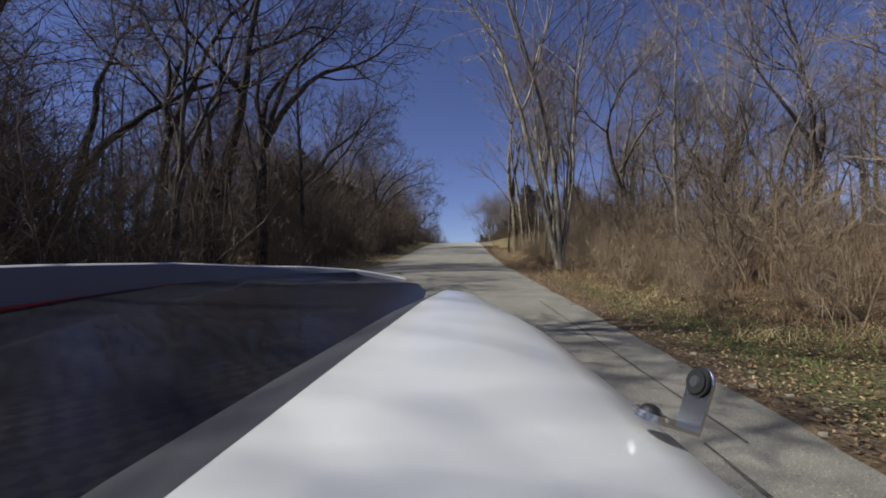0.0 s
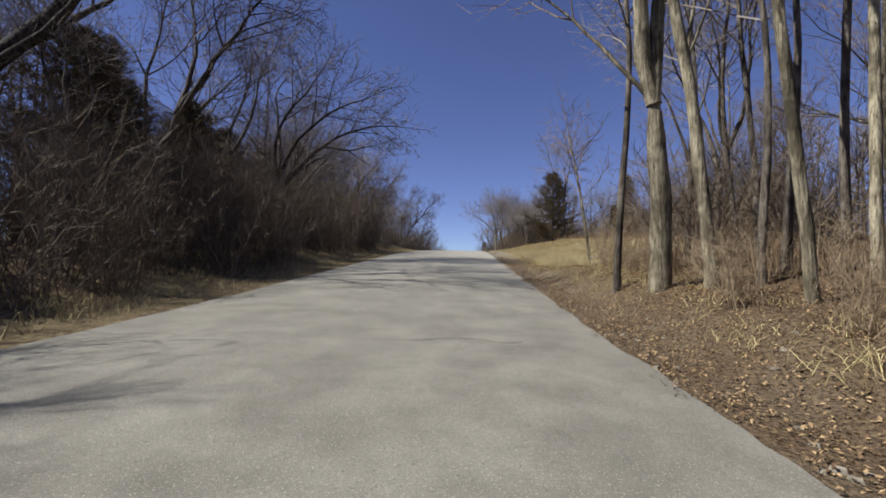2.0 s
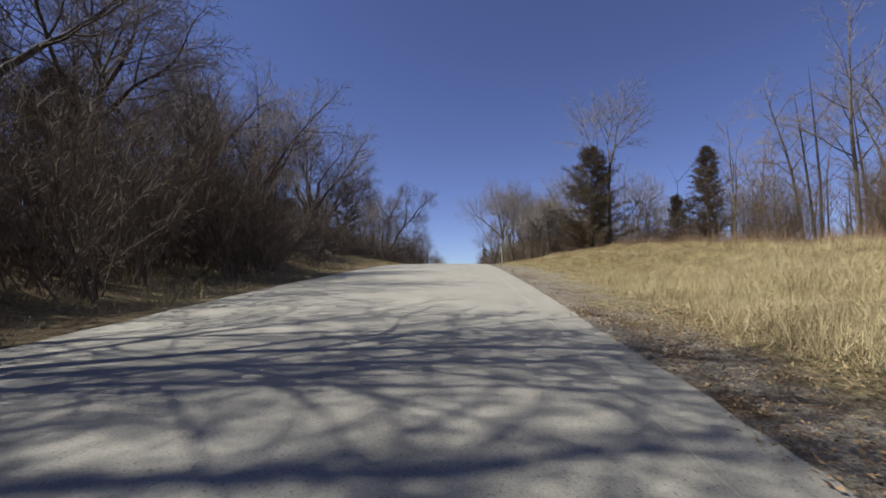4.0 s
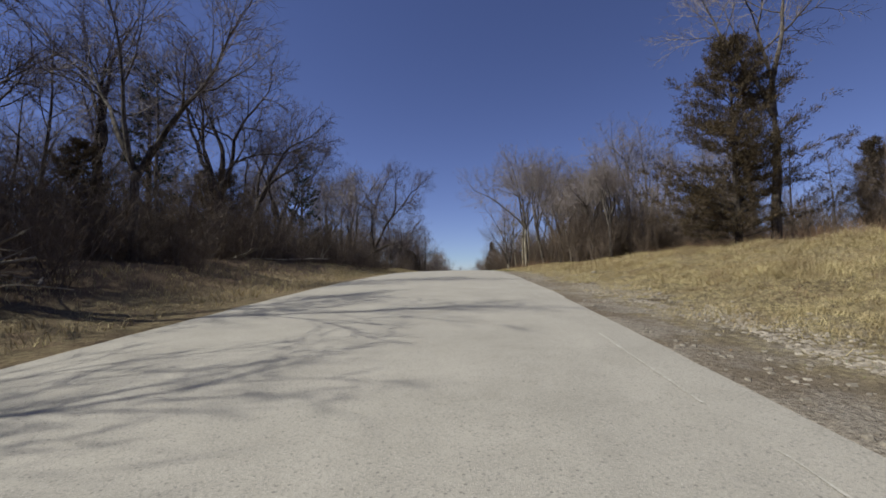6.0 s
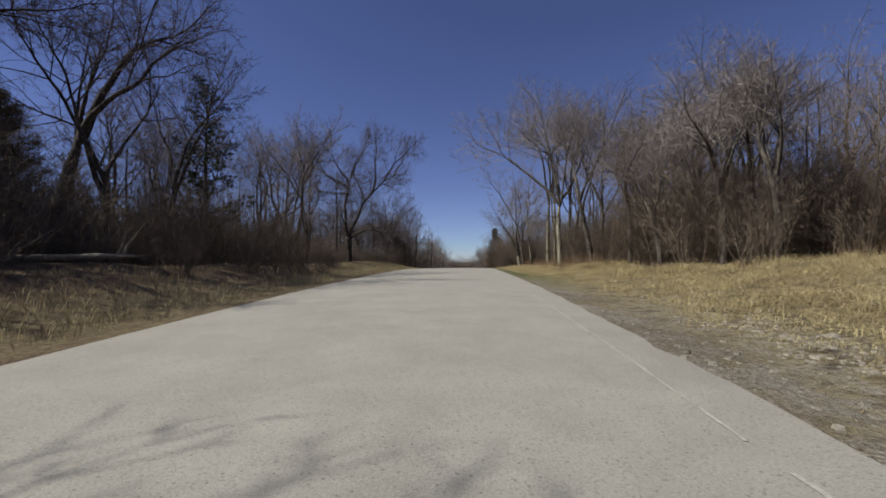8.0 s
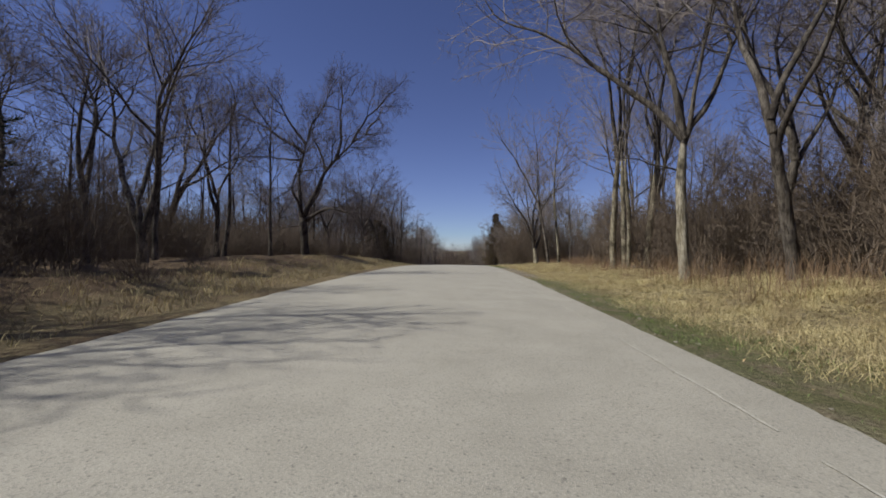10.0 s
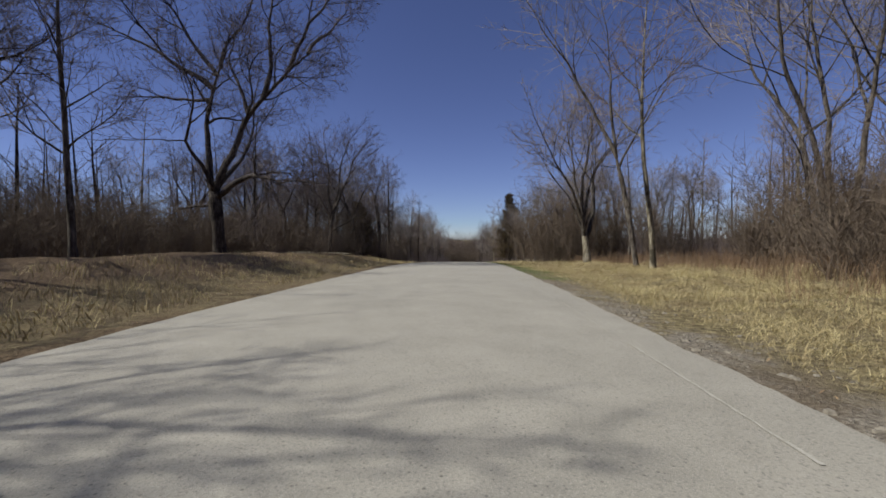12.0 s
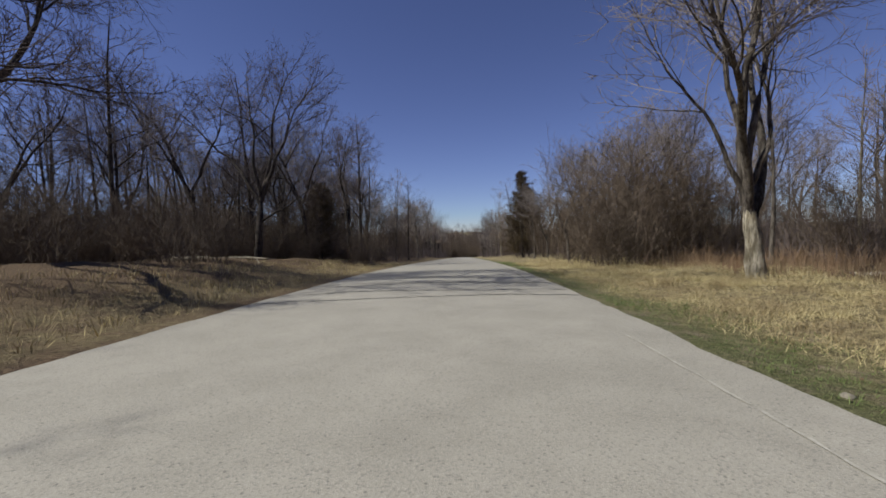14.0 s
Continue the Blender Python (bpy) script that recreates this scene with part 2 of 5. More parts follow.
class Form:
    """Vertices and faces that grow into one mesh."""

    def __init__(self):
        self.v, self.f = [], []

    def tube(self, points, radii, sides):
        """A tapered tube along a line; it closes in a point at its end."""
        base, count = len(self.v), len(points)
        up = Vector((0.31, 0.17, 0.93))
        for k, p in enumerate(points):
            d = (points[min(k + 1, count - 1)] - points[max(k - 1, 0)]).normalized()
            s = d.cross(up)
            s = s.normalized() if s.length > 1e-3 else Vector((1, 0, 0))
            w = d.cross(s)
            if k == count - 1:
                self.v.append(p)
                break
            for j in range(sides):
                q = 2 * math.pi * j / sides
                # thick stems are ridged and uneven
                uneven = 1.0 + (0.09 * math.sin(2.3 * j + 1.9 * k + base) + 0.06 * math.sin(4.1 * j - 2.7 * k) if sides > 6 else 0.0)
                self.v.append(p + (s * math.cos(q) + w * math.sin(q)) * (radii[k] * uneven))
        for k in range(count - 2):
            for j in range(sides):
                a, b = base + k * sides + j, base + k * sides + (j + 1) % sides
                self.f.append((a, b, b + sides, a + sides))
        tip, ring = base + (count - 1) * sides, base + (count - 2) * sides
        for j in range(sides):
            self.f.append((ring + j, ring + (j + 1) % sides, tip))

    def face(self, *points):
        self.f.append(tuple(range(len(self.v), len(self.v) + len(points))))
        self.v.extend(points)

    def mesh(self, name, material, smooth=False):
        me = bpy.data.meshes.new(name)
        me.from_pydata([tuple(p) for p in self.v], [], self.f)
        me.materials.append(material)
        me.polygons.foreach_set("use_smooth", [smooth] * len(me.polygons))
        me.update()
        return me


def part(name, form, material, parent, label="", smooth=False):
    """One mesh object under a thing or a part; form is a Form, a bmesh or a mesh."""
    if isinstance(form, Form):
        me = form.mesh(name, material, smooth)
    elif isinstance(form, bmesh.types.BMesh):
        me = bpy.data.meshes.new(name)
        form.to_mesh(me)
        form.free()
        me.materials.append(material)
        me.polygons.foreach_set("use_smooth", [smooth] * len(me.polygons))
    else:
        me = form
    ob = new(name, me)
    ob.parent = parent
    return tagged(ob, label)


def fast_mesh(name, verts, faces, material):
    """A mesh from arrays: faces all of one size."""
    me = bpy.data.meshes.new(name)
    count, size = faces.shape
    me.vertices.add(len(verts)), me.loops.add(count * size), me.polygons.add(count)
    me.vertices.foreach_set("co", verts.astype(np.float32).ravel())
    me.loops.foreach_set("vertex_index", faces.astype(np.int32).ravel())
    me.polygons.foreach_set("loop_start", np.arange(0, count * size, size, dtype=np.int32))
    me.polygons.foreach_set("use_smooth", [False] * count)
    me.materials.append(material)
    me.update(calc_edges=True)
    me.validate()
    return me


# ------------------------------------------------------------------ ground and road


def smooth(v, lo, hi):
    k = np.clip((v - lo) / (hi - lo), 0, 1)
    return k * k * (3 - 2 * k)


def edge_right(y):
    return np.interp(y, [-60, 0, 30, 70, 120, 200], [1.6, 1.62, 1.8, 2.02, 2.4, 2.5])


def edge_left(y):
    return edge_right(y) - 6.4


def ripple(x, y):
    """Small unevenness of the ground."""
    return 0.10 * np.sin(0.9 * x + 0.31 * y) * np.sin(0.53 * y - 0.4 * x) + 0.06 * np.sin(2.1 * x - 1.3 * y + 1.0) + 0.25 * np.sin(0.11 * x + 0.07 * y)


def ground_z(x, y):
    x, y = np.asarray(x, float), np.asarray(y, float)
    right, left = x - edge_right(y), edge_left(y) - x
    bank = np.interp(y, [26, 36, 44, 62, 76, 84, 93, 104, 109, 118], [0.35, 0.9, 1.25, 1.3, 1.2, 0.65, 0.35, 0.1, 0.1, 0.3])
    bank_left = np.interp(y, [20, 50, 80, 100], [0.6, 0.9, 1.1, 0.5])
    up = bank * smooth(right, 0.5, 10.0) + bank_left * smooth(left, 0.8, 6.0)
    up = up + 0.42 * smooth(right, 0.5, 1.7) * smooth(y, 19.0, 27.0) * (1 - smooth(y, 33.0, 41.0))
    far = smooth(np.maximum(right, left), 0.5, 6.0)
    verge = -0.03 - 0.05 * smooth(np.maximum(right, left), 0.0, 0.7)
    inside = smooth(-np.maximum(right, left), 0.0, 0.5) * -0.12
    mound = 0.055 * np.sin(2.6 * x + 1.7 * np.sin(0.9 * y)) * np.sin(2.9 * y + 1.3 * np.sin(1.1 * x)) + 0.04 * np.sin(5.1 * x - 2.2 * y) * np.sin(1.9 * y + 3.7 * x)
    return road_z(y) + up + verge + inside + ripple(x, y) * far + mound * smooth(right, 1.4, 3.0)


def sheet(xs, ys, height):
    gx, gy = np.meshgrid(xs, ys)
    verts = np.stack([gx, gy, height(gx, gy)], -1).reshape(-1, 3)
    i = np.arange(len(xs) * len(ys)).reshape(len(ys), len(xs))
    faces = np.stack([i[:-1, :-1], i[:-1, 1:], i[1:, 1:], i[1:, :-1]], -1).reshape(-1, 4)
    return verts, faces


XS = np.concatenate([[-1500, -700, -350, -200, -120, -80, -55, -40, -30, -24, -20], np.arange(-17, -5.2, 0.8), np.arange(-5.2, 1.2, 0.9), np.arange(1.2, 9, 0.25), np.arange(9, 20, 0.9),
                     [20, 24, 30, 40, 55, 80, 120, 200, 350, 700, 1500]])
YS = np.concatenate([[-900, -400, -200, -100, -60, -40, -25], np.arange(-16, 36, 0.5), np.arange(36, 150, 0.3), np.arange(150, 260, 2.5), [260, 275, 300, 340, 400, 480, 600, 900, 1800]])
ground = tagged(new("ground", fast_mesh("ground", *sheet(XS, YS, ground_z), GROUND)), "Uneven roadside ground with dry grass, leaf litter and gravel", "ground", kind="structure")
ground.data.polygons.foreach_set("use_smooth", [True] * len(ground.data.polygons))


def build_road():
    ys = np.concatenate([[-400, -200, -100, -50, -25], np.arange(-16, 150, 0.2), np.arange(150, 296, 3.0)])
    rng = np.random.default_rng(4)
    rag_r = np.convolve(rng.normal(0, 0.035, len(ys) + 8), np.ones(3) / 3, "same")[4:-4]
    rag_l = np.convolve(rng.normal(0, 0.035, len(ys) + 8), np.ones(3) / 3, "same")[4:-4]
    k = np.linspace(0, 1, 9)
    l, r = edge_left(ys) + rag_l, edge_right(ys) + rag_r
    gx = l[:, None] + (r - l)[:, None] * k[None]
    gy = np.repeat(ys[:, None], len(k), 1)
    crown = 0.05 * (1 - (2 * k - 1) ** 2)[None]
    gz = road_z(gy) + crown - 0.035
    skirt_l = np.stack([gx[:, :1] - 0.02, gy[:, :1], gz[:, :1] - 0.08], -1)
    skirt_r = np.stack([gx[:, -1:] + 0.02, gy[:, -1:], gz[:, -1:] - 0.08], -1)
    grid = np.concatenate([skirt_l, np.stack([gx, gy, gz], -1), skirt_r], 1)
    i = np.arange(grid.shape[0] * grid.shape[1]).reshape(grid.shape[:2])
    faces = np.stack([i[:-1, :-1], i[:-1, 1:], i[1:, 1:], i[1:, :-1]], -1).reshape(-1, 4)
    return tagged(new("road", fast_mesh("road", grid.reshape(-1, 3), faces, ROAD)), "Worn pale grey asphalt country road without lane markings", "road", kind="structure")


road = build_road()


def road_top(x, y):
    k = (x - edge_left(y)) / (edge_right(y) - edge_left(y))
    return road_z(y) + 0.05 * (1 - (2 * k - 1) ** 2) - 0.035


def crack(rng, x0, x1, y0, slant, width, material, name):
    """A thin irregular strip that lies on the asphalt."""
    f, n = Form(), max(8, int(math.hypot(x1 - x0, slant) / 0.12))
    y, line = y0, []
    for k in range(n + 1):
        x = x0 + (x1 - x0) * k / n
        y += slant / n + rng.gauss(0, 0.045 if name == "crack" else 0.0025)
        drift = rng.gauss(0, 0.004) if abs(slant) > abs(x1 - x0) else 0.0
        line.append((x + drift, y, width * rng.uniform(0.35, 1.4)))
    for (xa, ya, wa), (xb, yb, wb) in zip(line, line[1:]):
        along = abs(slant) > abs(x1 - x0)
        dx, dy = (1, 0) if along else (0, 1)
        pts = [(xa - dx * wa, ya - dy * wa), (xb - dx * wb, yb - dy * wb), (xb + dx * wb, yb + dy * wb), (xa + dx * wa, ya + dy * wa)]
        f.face(*[Vector((px, py, road_top(px, py) + 0.005)) for px, py in pts])
    return part(name, f, material, road)


def build_cracks():
    rng = random.Random(11)
    for y in [3.5, 11, 19.5, 27, 34, 126.5, 127.6, 129.2, 130.4, 131.6, 133.0, 134.8, 136.2, 138.0, 140.5, 143.0]:
        l, r = edge_left(y), edge_right(y)
        a, b = sorted(rng.uniform(l + 0.1, r - 0.1) for _ in range(2))
        if y > 120 and rng.random() < 0.5:
            a, b = l + 0.1, r - 0.06
        elif b - a > 3.2:
            a = b - rng.uniform(1.4, 3.0)
        crack(rng, a, b, y, rng.uniform(-0.5, 0.7), 0.006 if y < 120 else 0.034, TAR, "crack")
    for y in (-4, 2.2, 130, 136):
        x = edge_right(y) - rng.uniform(0.25, 0.6)
        crack(rng, x, x + rng.uniform(-0.2, 0.2), y, 6.0, 0.012, TAR, "crack")
    for y in range(40, 124, 3):
        if rng.random() < 0.85:
            crack(rng, edge_right(y) - 0.52 + rng.gauss(0, 0.012), edge_right(y + 3) - 0.52 + rng.gauss(0, 0.012), y, rng.uniform(2.0, 2.95), rng.uniform(0.006, 0.016), SEAM, "seam")


build_cracks()

# ------------------------------------------------------------------ bare trees


def heading(azimuth, rise):
    """A direction from degrees: azimuth from +x to +y, rise above the level."""
    a, e = radians(azimuth), radians(rise)
    return Vector((math.cos(a) * math.cos(e), math.sin(a) * math.cos(e), math.sin(e)))


def wander(rng, p, d, length, steps, bend, lift):
    """A crooked line of points, which turns upwards by lift."""
    pts, d = [p.copy()], d.normalized()
    for _ in range(steps):
        d = (d + Vector((rng.gauss(0, bend), rng.gauss(0, bend), rng.gauss(0, bend) + lift))).normalized()
        p = p + d * (length / steps)
        pts.append(p)
    return pts


def along(pts, k):
    k = min(max(k, 0.0), 0.999) * (len(pts) - 1)
    i = int(k)
    return pts[i].lerp(pts[i + 1], k - i), (pts[i + 1] - pts[i]).normalized()


def aside(rng, d, lean):
    """A direction that leans from d by about that many degrees, any way round."""
    s = d.cross(Vector((rng.gauss(0, 1), rng.gauss(0, 1), rng.gauss(0, 1)))).normalized()
    q = radians(lean * rng.uniform(0.75, 1.25))
    return d * math.cos(q) + s * math.sin(q)


class TreeKind:
    def __init__(self, wood, twigs, dense=1.0, fine=0.009, lift=0.04, bend=0.10, spread=44):
        self.wood, self.twigs, self.dense, self.fine, self.lift, self.bend, self.spread = wood, twigs, dense, fine, lift, bend, spread


def turned(d, angle, round_it):
    """The direction d, leaned by an angle in degrees towards one side."""
    s = d.cross(Vector((0.12, 0.31, 0.94)))
    s = s.normalized() if s.length > 1e-3 else Vector((1, 0, 0))
    w = d.cross(s)
    side = s * math.cos(round_it) + w * math.sin(round_it)
    q = radians(angle)
    return (d * math.cos(q) + side * math.sin(q)).normalized()


def twiglet(rng, kind, crown, p, d, length):
    """The fine end of a branch: one shoot with a few side shoots."""
    pts = wander(rng, p, d, length, 2, 0.14, kind.lift)
    crown.tube(pts, [kind.fine, kind.fine * 0.75, 0], 3)
    for _ in range(int(2.5 + 2.0 * kind.dense)):
        s, g = along(pts, 0.1 + 0.9 * rng.random())
        crown.tube([s, s + aside(rng, g, 38) * (length * rng.uniform(0.4, 0.9))], [kind.fine * 0.75, 0], 3)


def limb(rng, kind, wood, crown, p, d, r, reach, goal=None, bare=1):
    """A limb that forks again and again on its way, down to its twigs. goal: the direction that it bends to. bare: how many joints go by before it forks."""
    if r < kind.fine * 1.25 or reach < 0.6:
        twiglet(rng, kind, crown, p, d, min(1.25, max(0.45, reach)))
        return [p, p + d * 0.4]
    n = max(3, int(math.log(r / kind.fine) / 0.198) + 1)
    first = reach * 0.11 / (1 - 0.89 ** n)
    d, spin = d.normalized(), rng.uniform(0, 6.28)
    pts, radii, left, thick = [p.copy()], [r], reach, r
    for k in range(n):
        step = first * 0.89 ** k
        for h in (0.5, 1.0):
            kick = Vector((rng.gauss(0, kind.bend), rng.gauss(0, kind.bend), rng.gauss(0, kind.bend) + kind.lift * 0.5))
            d = d + kick
            if goal is not None:
                d = d + (goal - d) * (1.2 / n)
            d = d.normalized()
            p = p + d * (step * 0.5)
            pts.append(p)
            radii.append(thick * (1 - 0.18 * h))
        thick *= 0.82
        left -= step
        if k >= bare:
            spin += 2.4 + rng.gauss(0, 0.5)
            out = turned(d, kind.spread * rng.uniform(0.65, 1.3), spin)
            limb(rng, kind, wood, crown, p, out, thick * rng.uniform(0.5, 0.74), max(0.5, left * rng.uniform(0.6, 0.95)), None, 0 if rng.random() < 0.5 else 1)
            if thick < 0.06:
                other = turned(d, kind.spread * rng.uniform(0.7, 1.3), spin + math.pi + rng.gauss(0, 0.5))
                limb(rng, kind, wood, crown, p, other, thick * rng.uniform(0.42, 0.62), max(0.6, left * rng.uniform(0.5, 0.85)), None, 0)
            else:
                d = turned(d, rng.uniform(3, 9), spin + math.pi)
    radii[-1] = 0
    (wood if r > 0.022 else crown).tube(pts, radii, 9 if r > 0.16 else 7 if r > 0.07 else 4 if r > 0.022 else 3)
    return pts


def old_oak():
    """A broad old oak: a short thick trunk, two great limbs and long side limbs."""
    rng = random.Random(5)
    tree = tagged(new("oak_tree"), "Broad leafless oak with a low fork and long crooked limbs", "tree")
    kind = TreeKind(BARK_DARK, TWIG_DARK, 1.0, 0.0085, 0.02, 0.14, 48)
    trunk, crown = Form(), Form()
    stem = wander(rng, Vector((0, 0, -0.35)), Vector((0.02, 0, 1)), 4.2, 6, 0.03, 0.0)
    trunk.tube(stem + [stem[-1] + Vector((0, 0, 0.12))], [0.50, 0.40, 0.35, 0.34, 0.36, 0.40, 0.28, 0], 12)
    limbs = [stem]
    # grows from limb, at, azimuth, rise at its foot and at its end, length, thickness
    for mother, at, az, rise, end, length, r in (
            (0, 0.95, 180, 62, 78, 12.5, 0.24), (0, 0.97, 2, 57, 44, 14.5, 0.26), (0, 0.90, -8, 24, -16, 10.5, 0.21), (1, 0.26, 178, 4, -6, 8.0, 0.12),
            (1, 0.30, 182, 30, 2, 11.0, 0.18), (1, 0.40, 40, 74, 80, 8.5, 0.13), (2, 0.24, 20, 76, 84, 10.5, 0.17), (2, 0.18, 175, 74, 84, 9.5, 0.13),
            (2, 0.36, -20, 44, 10, 8.5, 0.14), (0, 0.80, 185, -4, -24, 5.2, 0.07), (0, 0.95, 92, 56, 60, 11.0, 0.17), (0, 0.94, 262, 52, 54, 10.5, 0.15), (1, 0.36, 175, 56, 24, 9.5, 0.15), (2, 0.5, 60, 60, 50, 8.0, 0.12)):
        p, _ = along(limbs[mother], at)
        wood = Form()
        limbs.append(limb(rng, kind, wood, crown, p, heading(az, rise), r, length, heading(az, end), 2))
        part("limb", wood, BARK_DARK, tree, smooth=True)
    part("trunk", trunk, BARK_DARK, tree, smooth=True)
    part("crown", crown, TWIG_DARK, tree, "leafless fine twigs")
    return tree


def bare_tree(name, label, kind, seed, height, r, leaders, lean=(0, 0), clear=0.3, group="", foot=None):
    """A leafless tree. leaders: azimuth, rise, length, thickness, height of the fork (as a share of the trunk), and the rise at its end. With none it is one straight pole."""
    rng = random.Random(seed)
    tree = tagged(new(name), label, "tree", group)
    wood, crown = Form(), Form()
    pole = not leaders
    th = height if pole else height * 0.35
    top = max((l[4] for l in leaders), default=1.0)
    base = Vector((0, 0, -0.35))
    n = 14 if pole else 9
    pts = wander(rng, base, Vector((lean[0], lean[1], 1.0)), th * (1 if pole else max(top, 0.3)) + 0.35, n, 0.032, 0.015)
    end = 0.12 if pole else min(0.85, max(0.3, max(l[3] for l in leaders if l[4] > top * 0.8)))
    radii = [r * 1.35] + [r * (1 - (1 - end) * k / n) for k in range(1, n)] + [0]
    if not pole:
        # a blunt end inside the fork
        pts.append(pts[-1] + Vector((0, 0, r * 0.3)))
        radii = radii[:-2] + [r * end * 0.8, r * end * 0.4, 0]
    wood.tube(pts, radii, 9)
    if pole:
        spin, count = rng.uniform(0, 6.28), 19
        for k in range(count):
            at = clear + (0.98 - clear) * (k + rng.random()) / count
            p, d = along(pts, at)
            spin += 2.4 + rng.gauss(0, 0.4)
            limb(rng, kind, wood, crown, p, turned(d, rng.uniform(34, 62), spin), r * (1.05 - 0.8 * at) * rng.uniform(0.32, 0.5), height * 0.30 * (1.15 - 0.75 * at) * rng.uniform(0.7, 1.25), None, 1)
    limb_forms = []
    for az, rise, length, thick, fork, *ending in leaders:
        p, _ = along(pts[:-1], min(0.97, fork / max(top, 0.3)))
        form = Form()
        limb(rng, kind, form, crown, p, heading(az, rise), r * thick, length * 1.12, heading(az, ending[0]) if ending else None, 2)
        limb_forms.append(form)
    part("trunk", wood, foot or kind.wood, tree, smooth=True)
    for form in limb_forms:
        part("limb", form, kind.wood, tree, smooth=True)
    part("crown", crown, kind.twigs, tree, "leafless fine twigs")
    return tree


def again(tree, x, y, turn, size=1.0):
    """Another tree like one that stands."""
    HERO.append((x, y))
    return copy_thing(tree, place(tree, x, y, turn, size))


def place(tree, x, y, turn=0.0, size=1.0, sink=0.0):
    """The place for a tree that stands on the ground."""
    return Matrix.Translation((x, y, float(ground_z(x, y)) - sink)) @ pose(0, 0, 0, 0, 0, turn) @ Matrix.Scale(size, 4)


OAK = TreeKind(BARK_DARK, TWIG_DARK, 1.0, 0.0095, 0.03, 0.13)
GREY = TreeKind(BARK_GREY, TWIG, 1.0, 0.0085, 0.06, 0.09, 40)
PALE = TreeKind(BARK_PALE, TWIG_WARM, 1.0, 0.0085, 0.05, 0.09, 42)
WILLOW = TreeKind(BARK_GREY, TWIG, 1.2, 0.0085, 0.03, 0.11, 42)

HERO = []


def hero(tree, x, y, turn=0.0):
    tree.matrix_basis = place(tree, x, y, turn)
    HERO.append((x, y))
    return tree


def build_heroes():
    tall_grey = "Tall leafless grey-barked tree at the wood's edge"
    # beyond the crest
    hero(old_oak(), -14.7, 129.9)
    hero(bare_tree("oak_tree", "Small leafless oak with a rounded crown beside the road", OAK, 8, 14, 0.24,
                   [(165, 62, 8.5, 0.6, 0.7), (25, 60, 9.0, 0.65, 0.75), (270, 72, 9, 0.5, 0.8), (100, 80, 9.5, 0.55, 0.8), (5, 25, 5.0, 0.32, 0.5), (178, 34, 4.5, 0.3, 0.6)]), -12.5, 144.4)
    hero(bare_tree("pale_tree", "Leafless tree of several pale peeling stems in dry grass", TreeKind(BARK_GREY, TWIG, 1.0, 0.0085, 0.05, 0.12, 40), 5, 10, 0.27,
                   [(168, 78, 9.5, 0.52, 0.42), (60, 86, 9.5, 0.42, 0.5), (8, 79, 9.3, 0.5, 0.42), (280, 80, 8.5, 0.38, 0.5), (182, 66, 5.0, 0.26, 0.6, 84), (352, 64, 5.5, 0.3, 0.62, 84), (120, 82, 8.5, 0.38, 0.5)], foot=BARK_WHITE), 7.3, 129.3)
    hero(bare_tree("slim_tree", "Slim straight leafless tree with pale brown bark", PALE, 12, 12.5, 0.115, [], (0.01, 0.0), 0.42), 7.5, 121.2)
    hero(bare_tree("slim_tree", "Slim leafless tree leaning over dry grass", GREY, 13, 11, 0.10, [(168, 66, 7.5, 0.8, 1.1, 40), (100, 80, 7.0, 0.7, 1.15), (30, 70, 5.0, 0.5, 1.0)], (-0.08, 0.0)), 6.6, 120.5)
    fan = TreeKind(BARK_GREY, TWIG, 1.1, 0.008, 0.05, 0.08, 38)
    hero(bare_tree("tree_clump", "Clump of tall leafless stems that fan out from one root", fan, 16, 15, 0.3, [(172, 71, 12.5, 0.42, 0.02), (150, 77, 13.5, 0.45, 0.03), (100, 83, 14, 0.5, 0.03), (20, 82, 13.5, 0.45, 0.02), (185, 52, 5.5, 0.24, 0.05)]), 12.3, 118.8)
    hero(bare_tree("tree_clump", "Clump of tall leafless stems that fan out from one root", fan, 17, 14, 0.26, [(160, 80, 12.5, 0.5, 0.03), (60, 83, 13, 0.5, 0.03), (10, 76, 12, 0.45, 0.02)]), 13.8, 117.6)
    clump = TreeKind(BARK_GREY, TWIG, 1.3, 0.007, 0.04, 0.10, 46)
    for k, (x, y, s, r) in enumerate([(6.7, 107.8, 13, 0.15), (7.5, 108.6, 13.5, 0.13), (7.0, 106.9, 12, 0.10), (8.0, 107.6, 13, 0.16), (8.9, 109.5, 12.5, 0.11)]):
        hero(bare_tree("tall_tree", tall_grey, clump, 20 + k, s, r, [(150 - 40 * k, 82, s * 0.66, 0.68, 1.05), (20 + 30 * k, 79, s * 0.62, 0.5, 1.1), (260, 72, s * 0.5, 0.36, 1.15)], (-0.03 + 0.015 * k, 0.01), foot=BARK_PALE), x, y)
    hero(bare_tree("forked_tree", "Leafless tree with a pale leaning trunk that forks above head height", TreeKind(BARK_GREY, TWIG, 1.3, 0.007, 0.03, 0.11, 46), 31, 9.8, 0.16,
                   [(172, 60, 8.5, 0.7, 1.14, 30), (150, 66, 7.5, 0.6, 1.18, 64), (100, 80, 7.0, 0.6, 1.2), (6, 62, 7.2, 0.6, 1.1), (185, 22, 2.2, 0.2, 0.9), (60, 70, 6, 0.45, 1.1)], (-0.10, 0.0), foot=BARK_WHITE), 6.05, 100.5)
    # the wood's edge on the rise
    edge = hero(bare_tree("tall_tree", tall_grey, GREY, 35, 10.5, 0.15, [(150, 76, 6.8, 0.7, 0.9), (20, 74, 6.3, 0.6, 1.0), (270, 70, 5.5, 0.5, 0.8)]), 7.3, 98.4)
